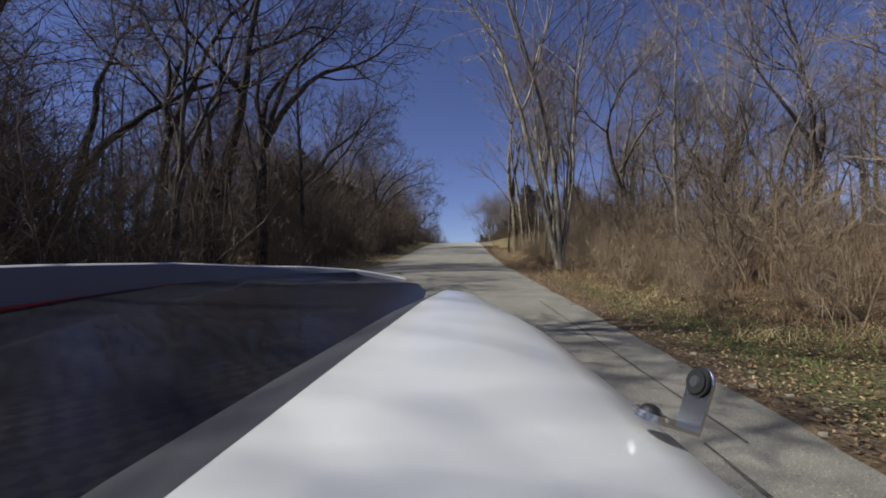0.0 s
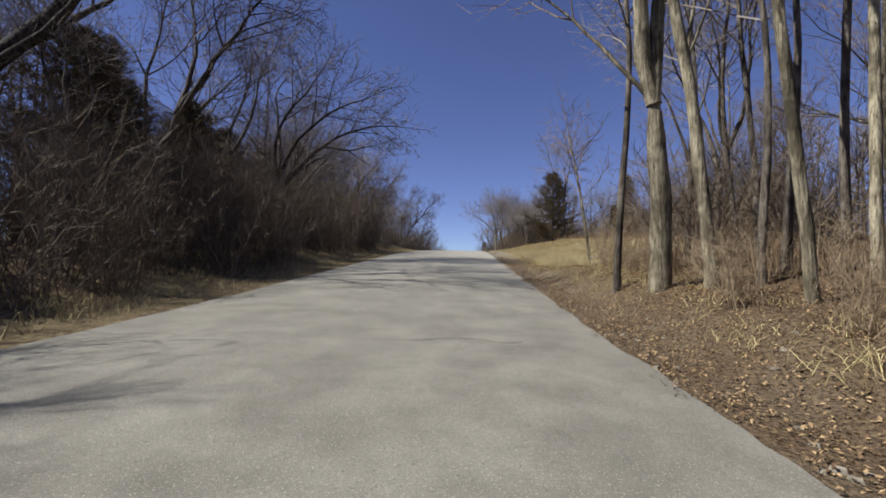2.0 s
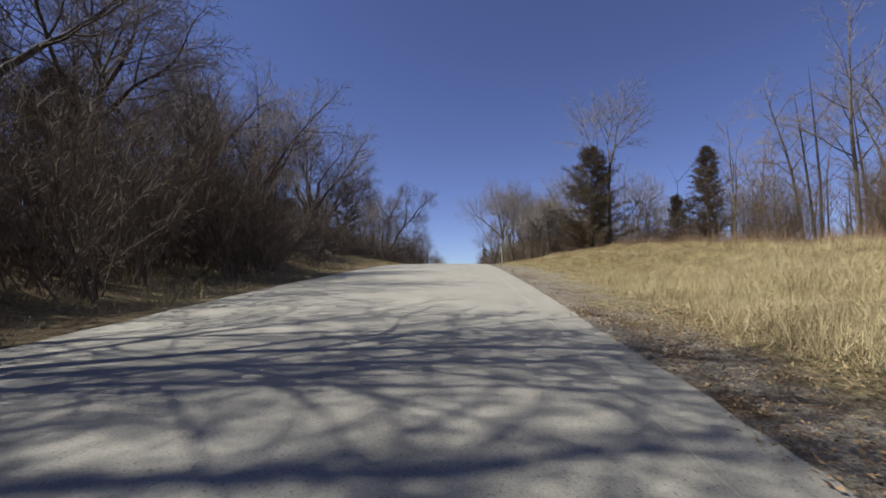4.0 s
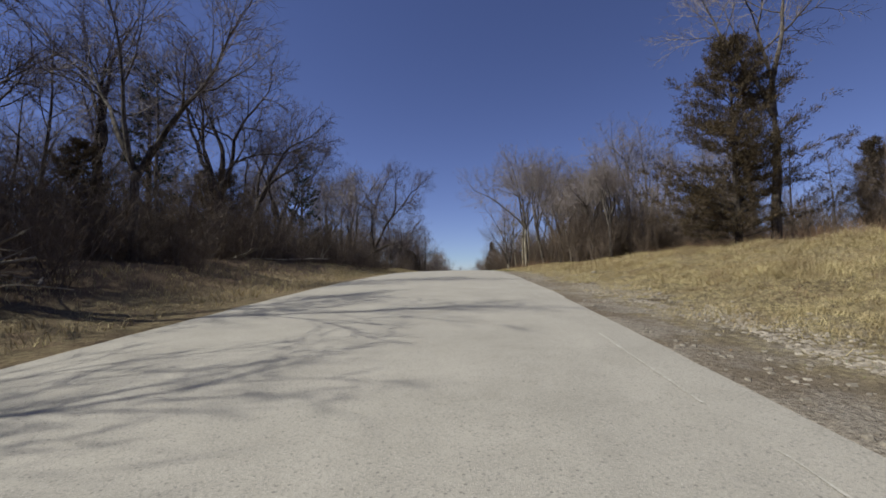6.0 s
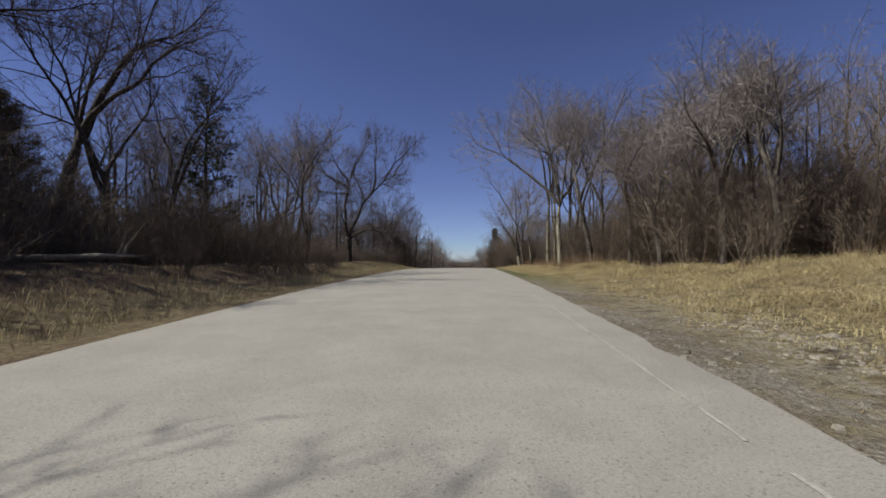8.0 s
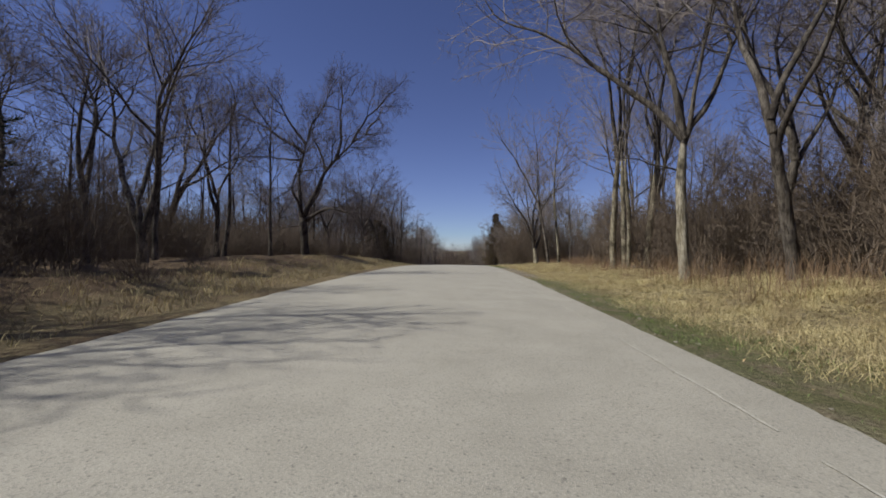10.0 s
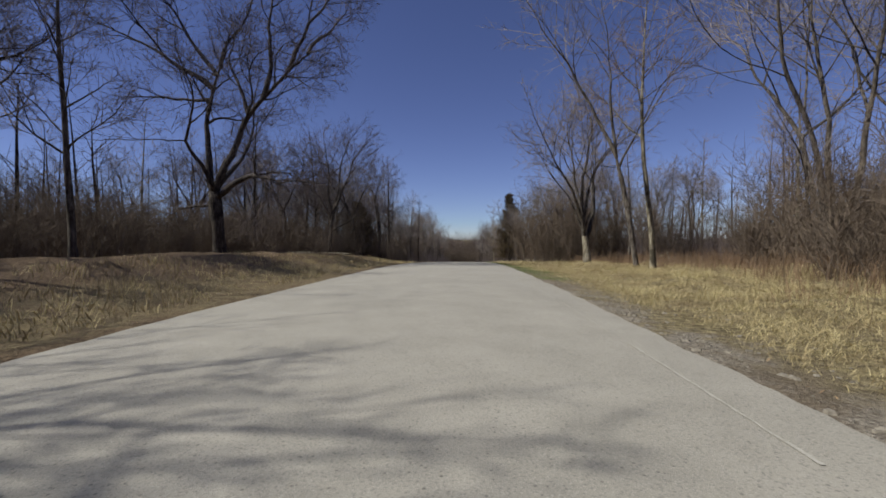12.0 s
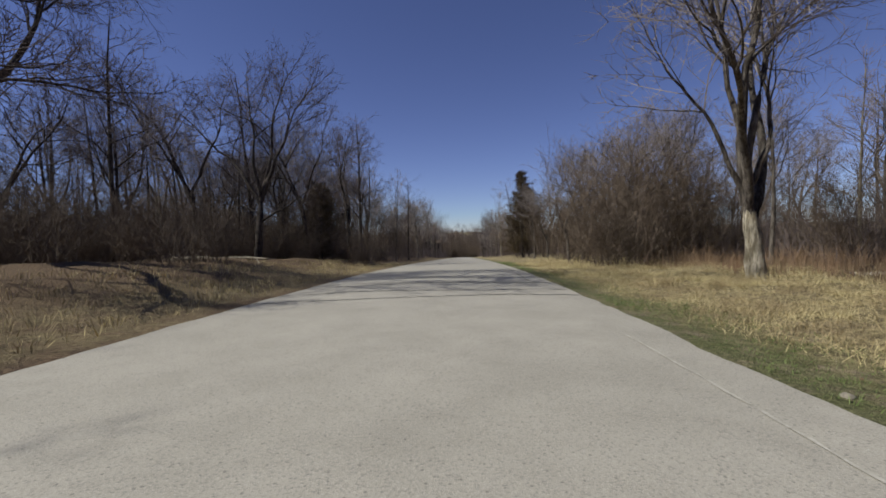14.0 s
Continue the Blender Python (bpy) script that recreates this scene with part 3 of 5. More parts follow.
    for x, y, turn, size in [(8.4, 100.5, 70, 0.95), (9.9, 99.2, 160, 0.9), (11.6, 101.0, 250, 1.0)]:
        again(edge, x, y, turn, size)
    for k, s in enumerate((13.5, 14.5)):
        field = hero(bare_tree("tall_tree", "Tall leafless tree behind the dry grass field", WILLOW, 41 + k, s, 0.2, [(160, 74, s * 0.62, 0.7, 0.8), (20, 76, s * 0.64, 0.6, 1.0), (270, 74, s * 0.58, 0.6, 0.8), (80, 66, s * 0.45, 0.4, 0.9)]), 15.2 + 2.3 * k, 99.5 + 1.5 * k)
        for x, y, turn, size in [((19.8, 103, 80, 1.0), (26.5, 104, 190, 1.05)), ((23, 100, 140, 0.97), (13.5, 103, 250, 0.84))][k]:
            again(field, x, y, turn, size)
    for k, (kind, s) in enumerate(((WILLOW, 6.9), (GREY, 6.6))):
        small = hero(bare_tree("tall_tree", "Leafless tree with a hazy crown at the end of the field", kind, 45 + k, s, 0.13, [(165, 74, s * 0.62, 0.75, 0.9), (25, 76, s * 0.64, 0.65, 1.0), (275, 72, s * 0.5, 0.5, 1.1), (90, 76, s * 0.55, 0.5, 1.1)]), 8.97 + 0.8 * k, 88.9 - 1.4 * k)
        for x, y, turn, size in [((8.3, 92.2, 70, 0.85), (8.0, 94.7, 190, 0.95), (10.6, 89.6, 20, 1.05)), ((10.0, 92.4, 80, 1.0), (12.4, 93.5, 310, 1.2), (11.6, 96.0, 150, 1.1))][k]:
            again(small, x, y, turn, size)
    hero(bare_tree("big_tree", "Big dark leafless tree with spreading limbs among brush", OAK, 51, 15.5, 0.36,
                   [(170, 66, 10.5, 0.6, 0.9), (70, 72, 11, 0.6, 1.0), (10, 62, 10, 0.55, 0.9), (300, 55, 8, 0.4, 0.8)]), -16.8, 86.6)
    hero(bare_tree("leaning_tree", "Dark leafless tree that leans with long limbs towards the road", OAK, 52, 12, 0.28,
                   [(15, 62, 8.5, 0.75, 1.3, 30), (5, 52, 7.5, 0.55, 1.35, 4), (120, 66, 7.5, 0.5, 1.1)], (0.30, 0.0)), -17.3, 90.6)
    hero(bare_tree("forked_tree", "Leafless tree with two leaning stems", GREY, 53, 12.5, 0.24, [(170, 64, 9.5, 0.7, 0.3), (30, 68, 10, 0.7, 0.3), (80, 72, 8, 0.4, 0.6)]), -12.6, 105.4)
    hero(bare_tree("tall_tree", "Tall leafless forked tree at the edge of dark woods", OAK, 56, 17, 0.27, [(165, 70, 9, 0.6, 0.95), (20, 72, 9.5, 0.65, 1.0), (85, 80, 9, 0.55, 1.0), (280, 64, 7.5, 0.4, 0.9)]), -19.6, 79.9)
    hero(bare_tree("leaning_tree", "Tall leafless tree that leans towards the road", OAK, 54, 15, 0.27, [(20, 62, 10.5, 0.7, 0.8), (100, 72, 10.5, 0.6, 0.7), (10, 35, 7, 0.4, 0.95)], (0.15, 0)), -20, 117)
    hero(bare_tree("slim_tree", "Straight slim leafless tree in the wood", GREY, 55, 12, 0.17, [], (0, 0), 0.4), -16, 117.5)
    # the start of the rise
    hero(bare_tree("big_tree", "Big dark leafless tree of two long stems", OAK, 61, 17, 0.3, [(20, 76, 14, 0.85, 0.18), (150, 82, 14, 0.7, 0.2), (60, 62, 9, 0.35, 0.9)], (0.05, 0)), -8.9, 14.6)
    hero(bare_tree("tall_tree", "Tall dark leafless tree leaning over brush", OAK, 62, 14, 0.2, [(30, 70, 10, 0.7, 0.9), (150, 70, 9, 0.6, 1.0)], (0.06, 0)), -10.7, 14.2)
    hero(bare_tree("tall_tree", "Tall dark leafless tree leaning over brush", OAK, 63, 14, 0.22, [(20, 66, 10.5, 0.75, 0.6), (120, 74, 10, 0.6, 0.8)], (0.14, 0)), -13.2, 13.2)
    hero(bare_tree("leaning_tree", "Large dark leafless tree with limbs that reach over the brush", OAK, 64, 15, 0.3, [(20, 58, 11, 0.75, 0.85), (10, 28, 8.5, 0.5, 0.9), (110, 72, 10, 0.5, 0.8)], (0.2, 0)), -13.2, 32)
    hero(bare_tree("big_tree", "Big dark leafless tree close to the road", OAK, 69, 15, 0.2, [(10, 60, 6.0, 0.6, 1.0, 50), (90, 82, 6.0, 0.5, 1.1), (350, 74, 6.5, 0.55, 1.1), (180, 76, 6, 0.5, 1.1)]), -8.0, 3.4)
    hero(bare_tree("big_tree", "Big dark leafless tree close to the road", OAK, 70, 14, 0.22, [(15, 60, 9.5, 0.75, 1.0), (100, 72, 9, 0.6, 1.0), (330, 58, 8.5, 0.6, 1.0), (200, 74, 8, 0.5, 1.0)]), -8.1, 16.6)
    hero(bare_tree("leaning_tree", "Tall dark leafless tree that leans over a thicket", OAK, 57, 14, 0.2, [(20, 66, 8.5, 0.75, 1.1, 40), (100, 76, 8, 0.6, 1.1), (350, 58, 6.5, 0.45, 1.0, 20)], (0.22, 0)), -12.6, 38.6)
    bent = TreeKind(BARK_DARK, TWIG, 1.3, 0.0095, -0.01, 0.10, 42)
    hero(bare_tree("arching_tree", "Leafless tree whose limbs arch over the roadside brush", bent, 65, 11, 0.24, [(5, 50, 8.0, 0.7, 0.9), (0, 30, 7.2, 0.55, 1.0), (40, 66, 8.5, 0.5, 0.8), (150, 70, 7, 0.4, 0.8)], (0.34, 0)), -15.5, 55)
    hero(bare_tree("arching_tree", "Leafless tree whose limbs arch over the roadside brush", bent, 66, 11, 0.2, [(10, 48, 7, 0.7, 0.8), (350, 66, 7.5, 0.6, 0.8), (150, 66, 7.0, 0.6, 0.8)], (0.15, 0)), -12, 64)
    round_crown = hero(bare_tree("rounded_tree", "Leafless tree with a rounded hazy crown", WILLOW, 67, 11.5, 0.2, [(20, 62, 7.5, 0.7, 0.7), (140, 66, 7.5, 0.6, 0.8), (260, 66, 7, 0.5, 0.8)]), -11.5, 72.5)
    for x, y, turn, size in [(-10.2, 47.5, 40, 0.85), (-11.6, 52.5, 130, 0.9), (-12.2, 58.5, 220, 0.9), (-13.8, 62.0, 300, 1.0), (-11.4, 37.0, 75, 1.0)]:
        again(round_crown, x, y, turn, size)
    hero(bare_tree("arching_tree", "Leafless tree with a long limb over the road's edge", bent, 68, 11, 0.18, [(8, 66, 7.5, 0.75, 0.7, -10), (25, 74, 7.5, 0.6, 0.8, 24), (150, 74, 7, 0.6, 0.8), (80, 80, 7.5, 0.55, 0.9)], (0.1, 0)), -8.4, 42.0)
    hero(bare_tree("pale_tree", "Clump of tall pale leafless stems by the road edge", TreeKind(BARK_WHITE, TWIG, 1.0, 0.0105, 0.05, 0.07, 40), 71, 17, 0.165, [(172, 80, 15, 0.8, 0.02), (40, 87, 15.5, 0.85, 0.02), (8, 82, 14, 0.65, 0.03), (100, 82, 11, 0.4, 0.03)]), 3.4, 16.4)
    hero(bare_tree("tall_tree", "Thick pale leafless tree that forks beside the road", PALE, 72, 14, 0.18, [(165, 82, 10.5, 0.75, 0.62), (25, 83, 10.5, 0.7, 0.66), (170, 62, 4.5, 0.3, 0.62, 20)]), 3.3, 29.5)
    hero(bare_tree("tall_tree", "Tall straight leafless tree beside the road", PALE, 73, 14, 0.1, [(170, 78, 8.5, 0.75, 1.2), (30, 76, 8.0, 0.6, 1.25)], (-0.05, 0)), 3.85, 28.9)
    slight = hero(bare_tree("slim_tree", "Thin straight leafless stem beside the road", GREY, 74, 11, 0.075, [], (0.01, 0), 0.42), 2.95, 30.5)
    stem = hero(bare_tree("slim_tree", "Thin pale leafless stem in roadside brush", PALE, 75, 12, 0.072, [(150, 80, 7.5, 0.8, 1.15), (40, 76, 6, 0.6, 1.2)], (-0.03, 0)), 4.1, 27.4)
    for x, y, turn, size in [(4.5, 28.9, 40, 0.9), (5.2, 27.0, 130, 1.05), (5.0, 25.4, 220, 0.96), (4.6, 32.6, 300, 0.95), (5.8, 30.2, 10, 1.1), (4.3, 24.0, 75, 0.9), (6.4, 25.6, 160, 1.08), (5.8, 33.6, 15, 1.1), (6.7, 32.2, 115, 1.15), (7.6, 34.4, 210, 1.1), (7.2, 30.6, 285, 1.2)]:
        again(slight, x, y, turn, size)
    for x, y, turn, size in [(5.5, 24.0, 100, 1.0), (5.6, 28.3, 200, 1.05), (4.2, 22.2, 320, 0.95), (6.6, 28.9, 60, 1.1), (5.4, 32.0, 260, 1.0)]:
        again(stem, x, y, turn, size)
    hero(bare_tree("pale_tree", "Tall leafless tree with nearly white bark among brown brush", TreeKind(BARK_WHITE, TWIG_WARM, 0.9, 0.0105, 0.05, 0.09, 38), 81, 20, 0.22, [(165, 76, 14, 0.7, 0.7), (60, 80, 14.5, 0.65, 0.6), (20, 70, 13.5, 0.6, 0.75)], (-0.05, 0)), 16.5, 26)
    hero(bare_tree("slim_tree", "Slender leafless tree with yellowish bark in dry grass", PALE, 82, 6.6, 0.065, [], (-0.10, 0.02), 0.38), 4.75, 38.2)
    hero(bare_tree("tall_tree", "Tall leafless tree at the edge of the grass bank", GREY, 83, 13, 0.13, [(165, 72, 9, 0.7, 0.9), (20, 72, 8.5, 0.6, 1.0)]), 11.6, 44)
    hero(bare_tree("tall_tree", "Tall leafless tree at the edge of the grass bank", GREY, 84, 13.5, 0.13, [(160, 74, 9.5, 0.7, 0.8), (40, 70, 8.5, 0.6, 1.0)]), 14.2, 46)
    hero(bare_tree("tall_tree", "Leafless tree that rises beside a cedar", GREY, 85, 13.5, 0.19, [(160, 68, 8.5, 0.6, 1.1), (90, 80, 9, 0.7, 1.1), (20, 66, 8.5, 0.6, 1.1)]), 12.4, 76.0)


build_heroes()

# ------------------------------------------------------------------ evergreens


def cedar(seed, height, width, label):
    """Tiers of uneven boughs, each feathered with many small sprays."""
    rng = random.Random(seed)
    tree = tagged(new("cedar_tree"), label, "tree")
    wood, leaf = Form(), Form()
    wood.tube([Vector((0, 0, -0.3)), Vector((0, 0, height * 0.5)), Vector((0, 0, height * 0.97))], [0.16, 0.09, 0], 7)
    count = int(height * 24)
    for k in range(count):
        h = (k + rng.random()) / count
        reach = width * 0.5 * (1 - h) ** 0.6 * rng.choice((0.55, 0.75, 0.9, 1.0, 1.2)) * rng.uniform(0.85, 1.1) * (0.75 + 0.25 * min(1, h * 6)) + 0.2
        pts = wander(rng, Vector((0, 0, height * (0.03 + 0.95 * h))), heading(rng.uniform(0, 360), 12 + 26 * h), reach, 5, 0.10, 0.035)
        wood.tube(pts, [0.022, 0.018, 0.014, 0.010, 0.007, 0], 3)
        for _ in range(int(6 + reach * 8)):
            p, d = along(pts, 0.18 + 0.82 * rng.random())
            side = aside(rng, d, 48)
            side.z = side.z * 0.5 + 0.12
            tl = rng.uniform(0.22, 0.5) * min(1.0, 0.5 + reach * 0.3)
            tuft = wander(rng, p, side, tl, 2, 0.12, 0.05)
            for _ in range(22):
                c, e = along(tuft, rng.random())
                c = c + Vector((rng.gauss(0, 0.045), rng.gauss(0, 0.045), rng.gauss(0, 0.035)))
                out = aside(rng, e, 38)
                out.z += 0.15
                wide = out.cross(Vector((rng.gauss(0, 1), rng.gauss(0, 1), rng.gauss(0, 1)))).normalized() * rng.uniform(0.006, 0.013)
                tip = c + out * rng.uniform(0.08, 0.18)
                mid = c.lerp(tip, 0.5)
                leaf.face(c, mid + wide, tip, mid - wide)
    part("trunk", wood, BARK_DARK, tree)
    part("foliage", leaf, CEDAR, tree, "dense dull green sprays")
    return tree


def pine(seed, height, width, label):
    """Whorls of level branches that end in clumps of needles."""
    rng = random.Random(seed)
    tree = tagged(new("pine_tree"), label, "tree")
    wood, leaf = Form(), Form()
    wood.tube(wander(rng, Vector((0, 0, -0.3)), Vector((0, 0, 1)), height, 6, 0.02, 0.02), [0.24, 0.2, 0.16, 0.12, 0.08, 0.04, 0], 8)
    for level in range(int(height * 1.7)):
        h = 0.16 + 0.84 * level / int(height * 1.7)
        for k in range(5):
            reach = width * 0.5 * (1 - 0.75 * h) * rng.uniform(0.5, 1.2)
            pts = wander(rng, Vector((0, 0, height * h)), heading(rng.uniform(0, 360), 8 + 25 * h), reach, 4, 0.1, 0.03)
            wood.tube(pts, [0.04, 0.032, 0.024, 0.014, 0], 4)
            for _ in range(int(4 + reach * 4)):
                p, d = along(pts, 0.3 + 0.7 * rng.random() ** 0.7)
                c = p + Vector((rng.gauss(0, 0.16), rng.gauss(0, 0.16), rng.gauss(0, 0.08)))
                for _ in range(9):
                    out = (d * 0.5 + Vector((rng.gauss(0, 1), rng.gauss(0, 1), rng.gauss(0.35, 0.7)))).normalized()
                    wide = out.cross(Vector((rng.random(), rng.random(), 0.5))).normalized() * 0.022
                    leaf.face(c - wide, c + wide, c + out * rng.uniform(0.2, 0.36))
    part("trunk", wood, BARK_DARK, tree)
    part("foliage", leaf, PINE, tree, "dark green needle clumps")
    return tree


def build_evergreens():
    big = cedar(101, 8.8, 7.4, "Broad dull green cedar on the grass bank")
    hero(big, 11.3, 76.6)
    hero(cedar(102, 5.0, 2.2, "Small pointed cedar on the grass bank"), 20, 80)
    tall = hero(cedar(104, 9.0, 4.4, "Dark cedar standing in leafless woods"), -15.5, 40)
    tagged(again(tall, -19, 70.5, 60, 1.3), "Tall dark cedar at the roadside wood")
    tagged(again(tall, 7.4, 171.5, 120, 1.15), "Dark cedar beside the far stretch of road")
    tagged(again(big, 8.3, 173.2, 200, 0.95), "Dark cedar beside the far stretch of road")
    tagged(again(tall, 19.2, 73.5, 200, 0.85), "Tall cedar at the edge of brush")
    level = hero(pine(110, 11.8, 7.5, "Pine with level branches among bare trees"), -16.0, 100)
    tagged(again(level, 50, 136, 90, 1.35), "Far pine that stands above brown woods")
    hero(pine(111, 12.0, 7.0, "Pine with sparse level branches"), -18.8, 83.0)
    for s, (x, y, k) in enumerate([(-12.5, 35.5, 0.8), (-18, 44, 0.95), (-11.2, 27, 0.62), (-14.5, 48, 0.75), (-10.8, 39, 0.6), (-13.8, 43.5, 0.8), (-16, 56, 0.8), (-15.9, 86.0, 0.72), (-15.4, 74.5, 0.55), (-21, 92, 0.9), (-11, 152, 0.62), (-13, 158, 0.8), (14, 178, 0.7), (22, 110, 0.6)]):
        m = place(big, x, y, 37 * s, k)
        HERO.append((x, y))
        tagged(copy_thing(big, m), "Dark cedar standing among leafless trees")


build_evergreens()

# ------------------------------------------------------------------ woods and brush


def shrub(seed, height, spread, stems, wood, fine, label, name="shrub", bushy=4.2):
    """A leafless bush: many stems from one root, with side twigs."""
    rng = random.Random(seed)
    f, ends = Form(), Form()
    for _ in range(stems):
        az, h = rng.uniform(0, 360), height * rng.uniform(0.55, 1.05)
        root = Vector((rng.gauss(0, spread * 0.22), rng.gauss(0, spread * 0.22), -0.1))
        pts = wander(rng, root, heading(az, rng.uniform(52, 86)), h, 5, 0.11, 0.04)
        r = rng.uniform(1.0, 2.2) * fine
        f.tube(pts, [r, r * 0.9, r * 0.75, r * 0.6, r * 0.45, 0], 3)
        for _ in range(int(h * bushy)):
            p, d = along(pts, rng.uniform(0.12, 1.0))
            q = wander(rng, p, aside(rng, d, 46), h * rng.uniform(0.12, 0.34), 3, 0.16, 0.03)
            ends.tube(q, [fine * 0.85, fine * 0.7, fine * 0.5, 0], 3)
            for _ in range(3):
                s, e = along(q, rng.random())
                ends.tube([s, s + aside(rng, e, 45) * rng.uniform(0.12, 0.45)], [fine * 0.6, 0], 3)
    bush = tagged(new(name), label, "bush")
    tagged(part("stem_growth", f, wood, bush), "", kind="stuff")
    tagged(part("twig_growth", ends, wood, bush), "fine leafless twigs", kind="stuff")
    return bush


def scatter(rng, count, gap, allow, zone, taken):
    """Places in a zone (x0, x1, y0, y1) that keep their distance."""
    out, tries = [], 0
    while len(out) < count and tries < count * 40:
        tries += 1
        x, y = rng.uniform(zone[0], zone[1]), rng.uniform(zone[2], zone[3])
        if allow(x, y) and all((x - a) ** 2 + (y - b) ** 2 > gap * gap for a, b in taken + out):
            out.append((x, y))
    return out


def wood_left(x, y):
    """Where trees may stand: close to the road at the start and past the crest, set back between."""
    lane = np.interp(y, [-40, 18, 24, 42, 52, 112, 128, 150, 165, 300], [2.4, 2.4, 3.8, 3.8, 8.5, 9.5, 7.0, 5.0, 3.0, 3.0])
    return x < edge_left(y) - lane and not (-25 < x < -8 and 119 < y < 137) and not (-16 < x < -8 and 134 < y < 149)


def wood_right(x, y):
    """Where trees may stand: close to the road at the start, behind the grass later."""
    lane = np.interp(y, [-40, 15, 21, 33, 38, 44, 60, 82, 89, 96, 112, 118, 132, 140, 165, 200], [10.5, 9.5, 2.6, 2.6, 7.5, 10.5, 14.5, 14.5, 8.0, 6.5, 6.5, 11.0, 11.0, 5.5, 3.5, 3.0])
    return x > edge_right(y) + lane


def build_woods():
    rng = random.Random(77)
    thick = TreeKind(BARK_DARK, TWIG_DARK, 1.1, 0.0085, 0.03, 0.11)
    poles = [bare_tree("woodland_tree", "Leafless woodland tree with a straight stem", k, 201 + i, h, r, [], (0.02 * i - 0.05, 0.0), 0.28, group="roadside woods")
             for i, (k, h, r) in enumerate([(GREY, 12, 0.13), (WILLOW, 13.5, 0.15), (GREY, 10.5, 0.10), (PALE, 12, 0.11), (thick, 13, 0.16)])]
    forks = [bare_tree("woodland_tree", "Leafless woodland tree that forks low", k, 211 + i, h, r,
                       [(rng.uniform(0, 360), 72, h * 0.62, 0.7, 0.6), (rng.uniform(0, 360), 70, h * 0.6, 0.6, 0.8), (rng.uniform(0, 360), 66, h * 0.5, 0.5, 0.9)], group="roadside woods")
             for i, (k, h, r) in enumerate([(GREY, 12.5, 0.18), (WILLOW, 12, 0.17), (thick, 14, 0.2), (WILLOW, 9.5, 0.13)])]
    kinds = poles + forks
    light = poles[:4] + [forks[0], forks[1], forks[3]]
    dark = [poles[4], forks[2], forks[0], poles[0], forks[1]]
    start = [(-13.5, 22.0), (-18.5, 27.0), (-12.2, 30.0), (9.5, 20.0), (-15.0, 63.0), (-19.8, 68.0), (-21.0, 36.0), (-16.2, 97.0), (12.5, 33.0)]
    for t, (x, y) in zip(kinds, start):
        t.matrix_basis = place(t, x, y, rng.uniform(0, 360))
    taken = HERO + start
    early = scatter(rng, 46, 2.2, wood_left, (-22, -6.8, -14, 50), taken)
    left = scatter(rng, 92, 2.3, wood_left, (-28, -9, 48, 175), taken + early)
    left += scatter(rng, 60, 1.8, wood_left, (-18, -7.0, 150, 260), taken)
    right = scatter(rng, 17, 1.9, wood_right, (4.8, 16, 8, 37), taken)
    right += scatter(rng, 96, 2.2, wood_right, (4.5, 30, -14, 165), taken + right)
    right += scatter(rng, 50, 1.8, wood_right, (5.5, 18, 150, 260), taken)
    for x, y in early + left + right:
        t = rng.choice(dark if x < 0 and rng.random() < 0.75 else light)
        size = rng.uniform(0.7, 1.12) * (0.82 if x > 0 and y > 118 else 1.0) * (0.62 if x > 0 and 78 < y < 97 else 0.9 if x > 0 and 36 < y < 95 else 1.0) * (0.95 if x < 0 and y < 52 else 1.0)
        tree = copy_thing(t, place(t, x, y, rng.uniform(0, 360), size))
        if y > 148:
            tree.name = "far_tree"
            tagged(tree, "Leafless tree far along the road", group="trees far along the road")
    for x, y in scatter(rng, 18, 1.1, lambda x, y: x > edge_right(y) + 6.6, (8.6, 15, 87.5, 99), HERO):
        t = rng.choice(poles[:4])
        copy_thing(t, place(t, x, y, rng.uniform(0, 360), rng.uniform(0.45, 0.68)))
    # brush
    brown = [shrub(301 + k, h, 1.5, n, BRUSH, 0.009, "Dense leafless brown brush at the wood's edge") for k, (h, n) in enumerate([(3.2, 30), (2.4, 26), (4.2, 30)])]
    tall = shrub(305, 5.2, 2.8, 46, BRUSH, 0.009, "Tall rounded leafless thicket beside the road", "thicket", 5.0)
    bramble = shrub(306, 4.6, 3.0, 44, BRUSH, 0.009, "Tangled brown bramble in the wood's shade", "bramble", 5.5)
    bramble.matrix_basis = place(bramble, -14.5, 86)
    pale = [shrub(311 + k, h, 1.3, n, BRUSH_PALE, 0.007, "Pale leafless saplings and stalks by the roadside", "sapling_clump") for k, (h, n) in enumerate([(3.0, 22), (2.0, 24)])]
    spots = [(-7.5, 9.0), (-7.4, 26.0), (-7.8, 43.0), (6.5, 6.0), (7.2, 12.0)]
    for b, (x, y) in zip(brown + pale, spots):
        b.matrix_basis = place(b, x, y)
    tall.matrix_basis = place(tall, 10.5, 142)
    for x, y in [(6.6, 139), (8.4, 138.6), (10.4, 139.4), (7.4, 141.6), (9.4, 142), (12.4, 140.6), (12.8, 144), (9.2, 147), (12, 150.5), (8.4, 154), (15.5, 141), (11, 158), (16, 150), (8.6, 163), (-11.5, 163), (-10, 171), (-9.2, 180), (8.2, 182), (-9, 190), (8, 192), (-12, 150)]:
        copy_thing(tall, place(tall, x, y, rng.uniform(0, 360), rng.uniform(0.95, 1.3)))
    for x, y, size in [(9.5, 153, 0.9), (11.8, 149.5, 1.0), (13.6, 153.5, 0.95), (12.2, 158.5, 1.05), (16, 150.5, 0.95), (18.5, 146, 0.9)]:
        tree = copy_thing(forks[1], place(forks[1], x, y, 61 * x, size))
        tree.name = "rounded_tree"
        tagged(tree, "Leafless tree with a rounded hazy crown behind a thicket", group="rounded trees behind the thicket")
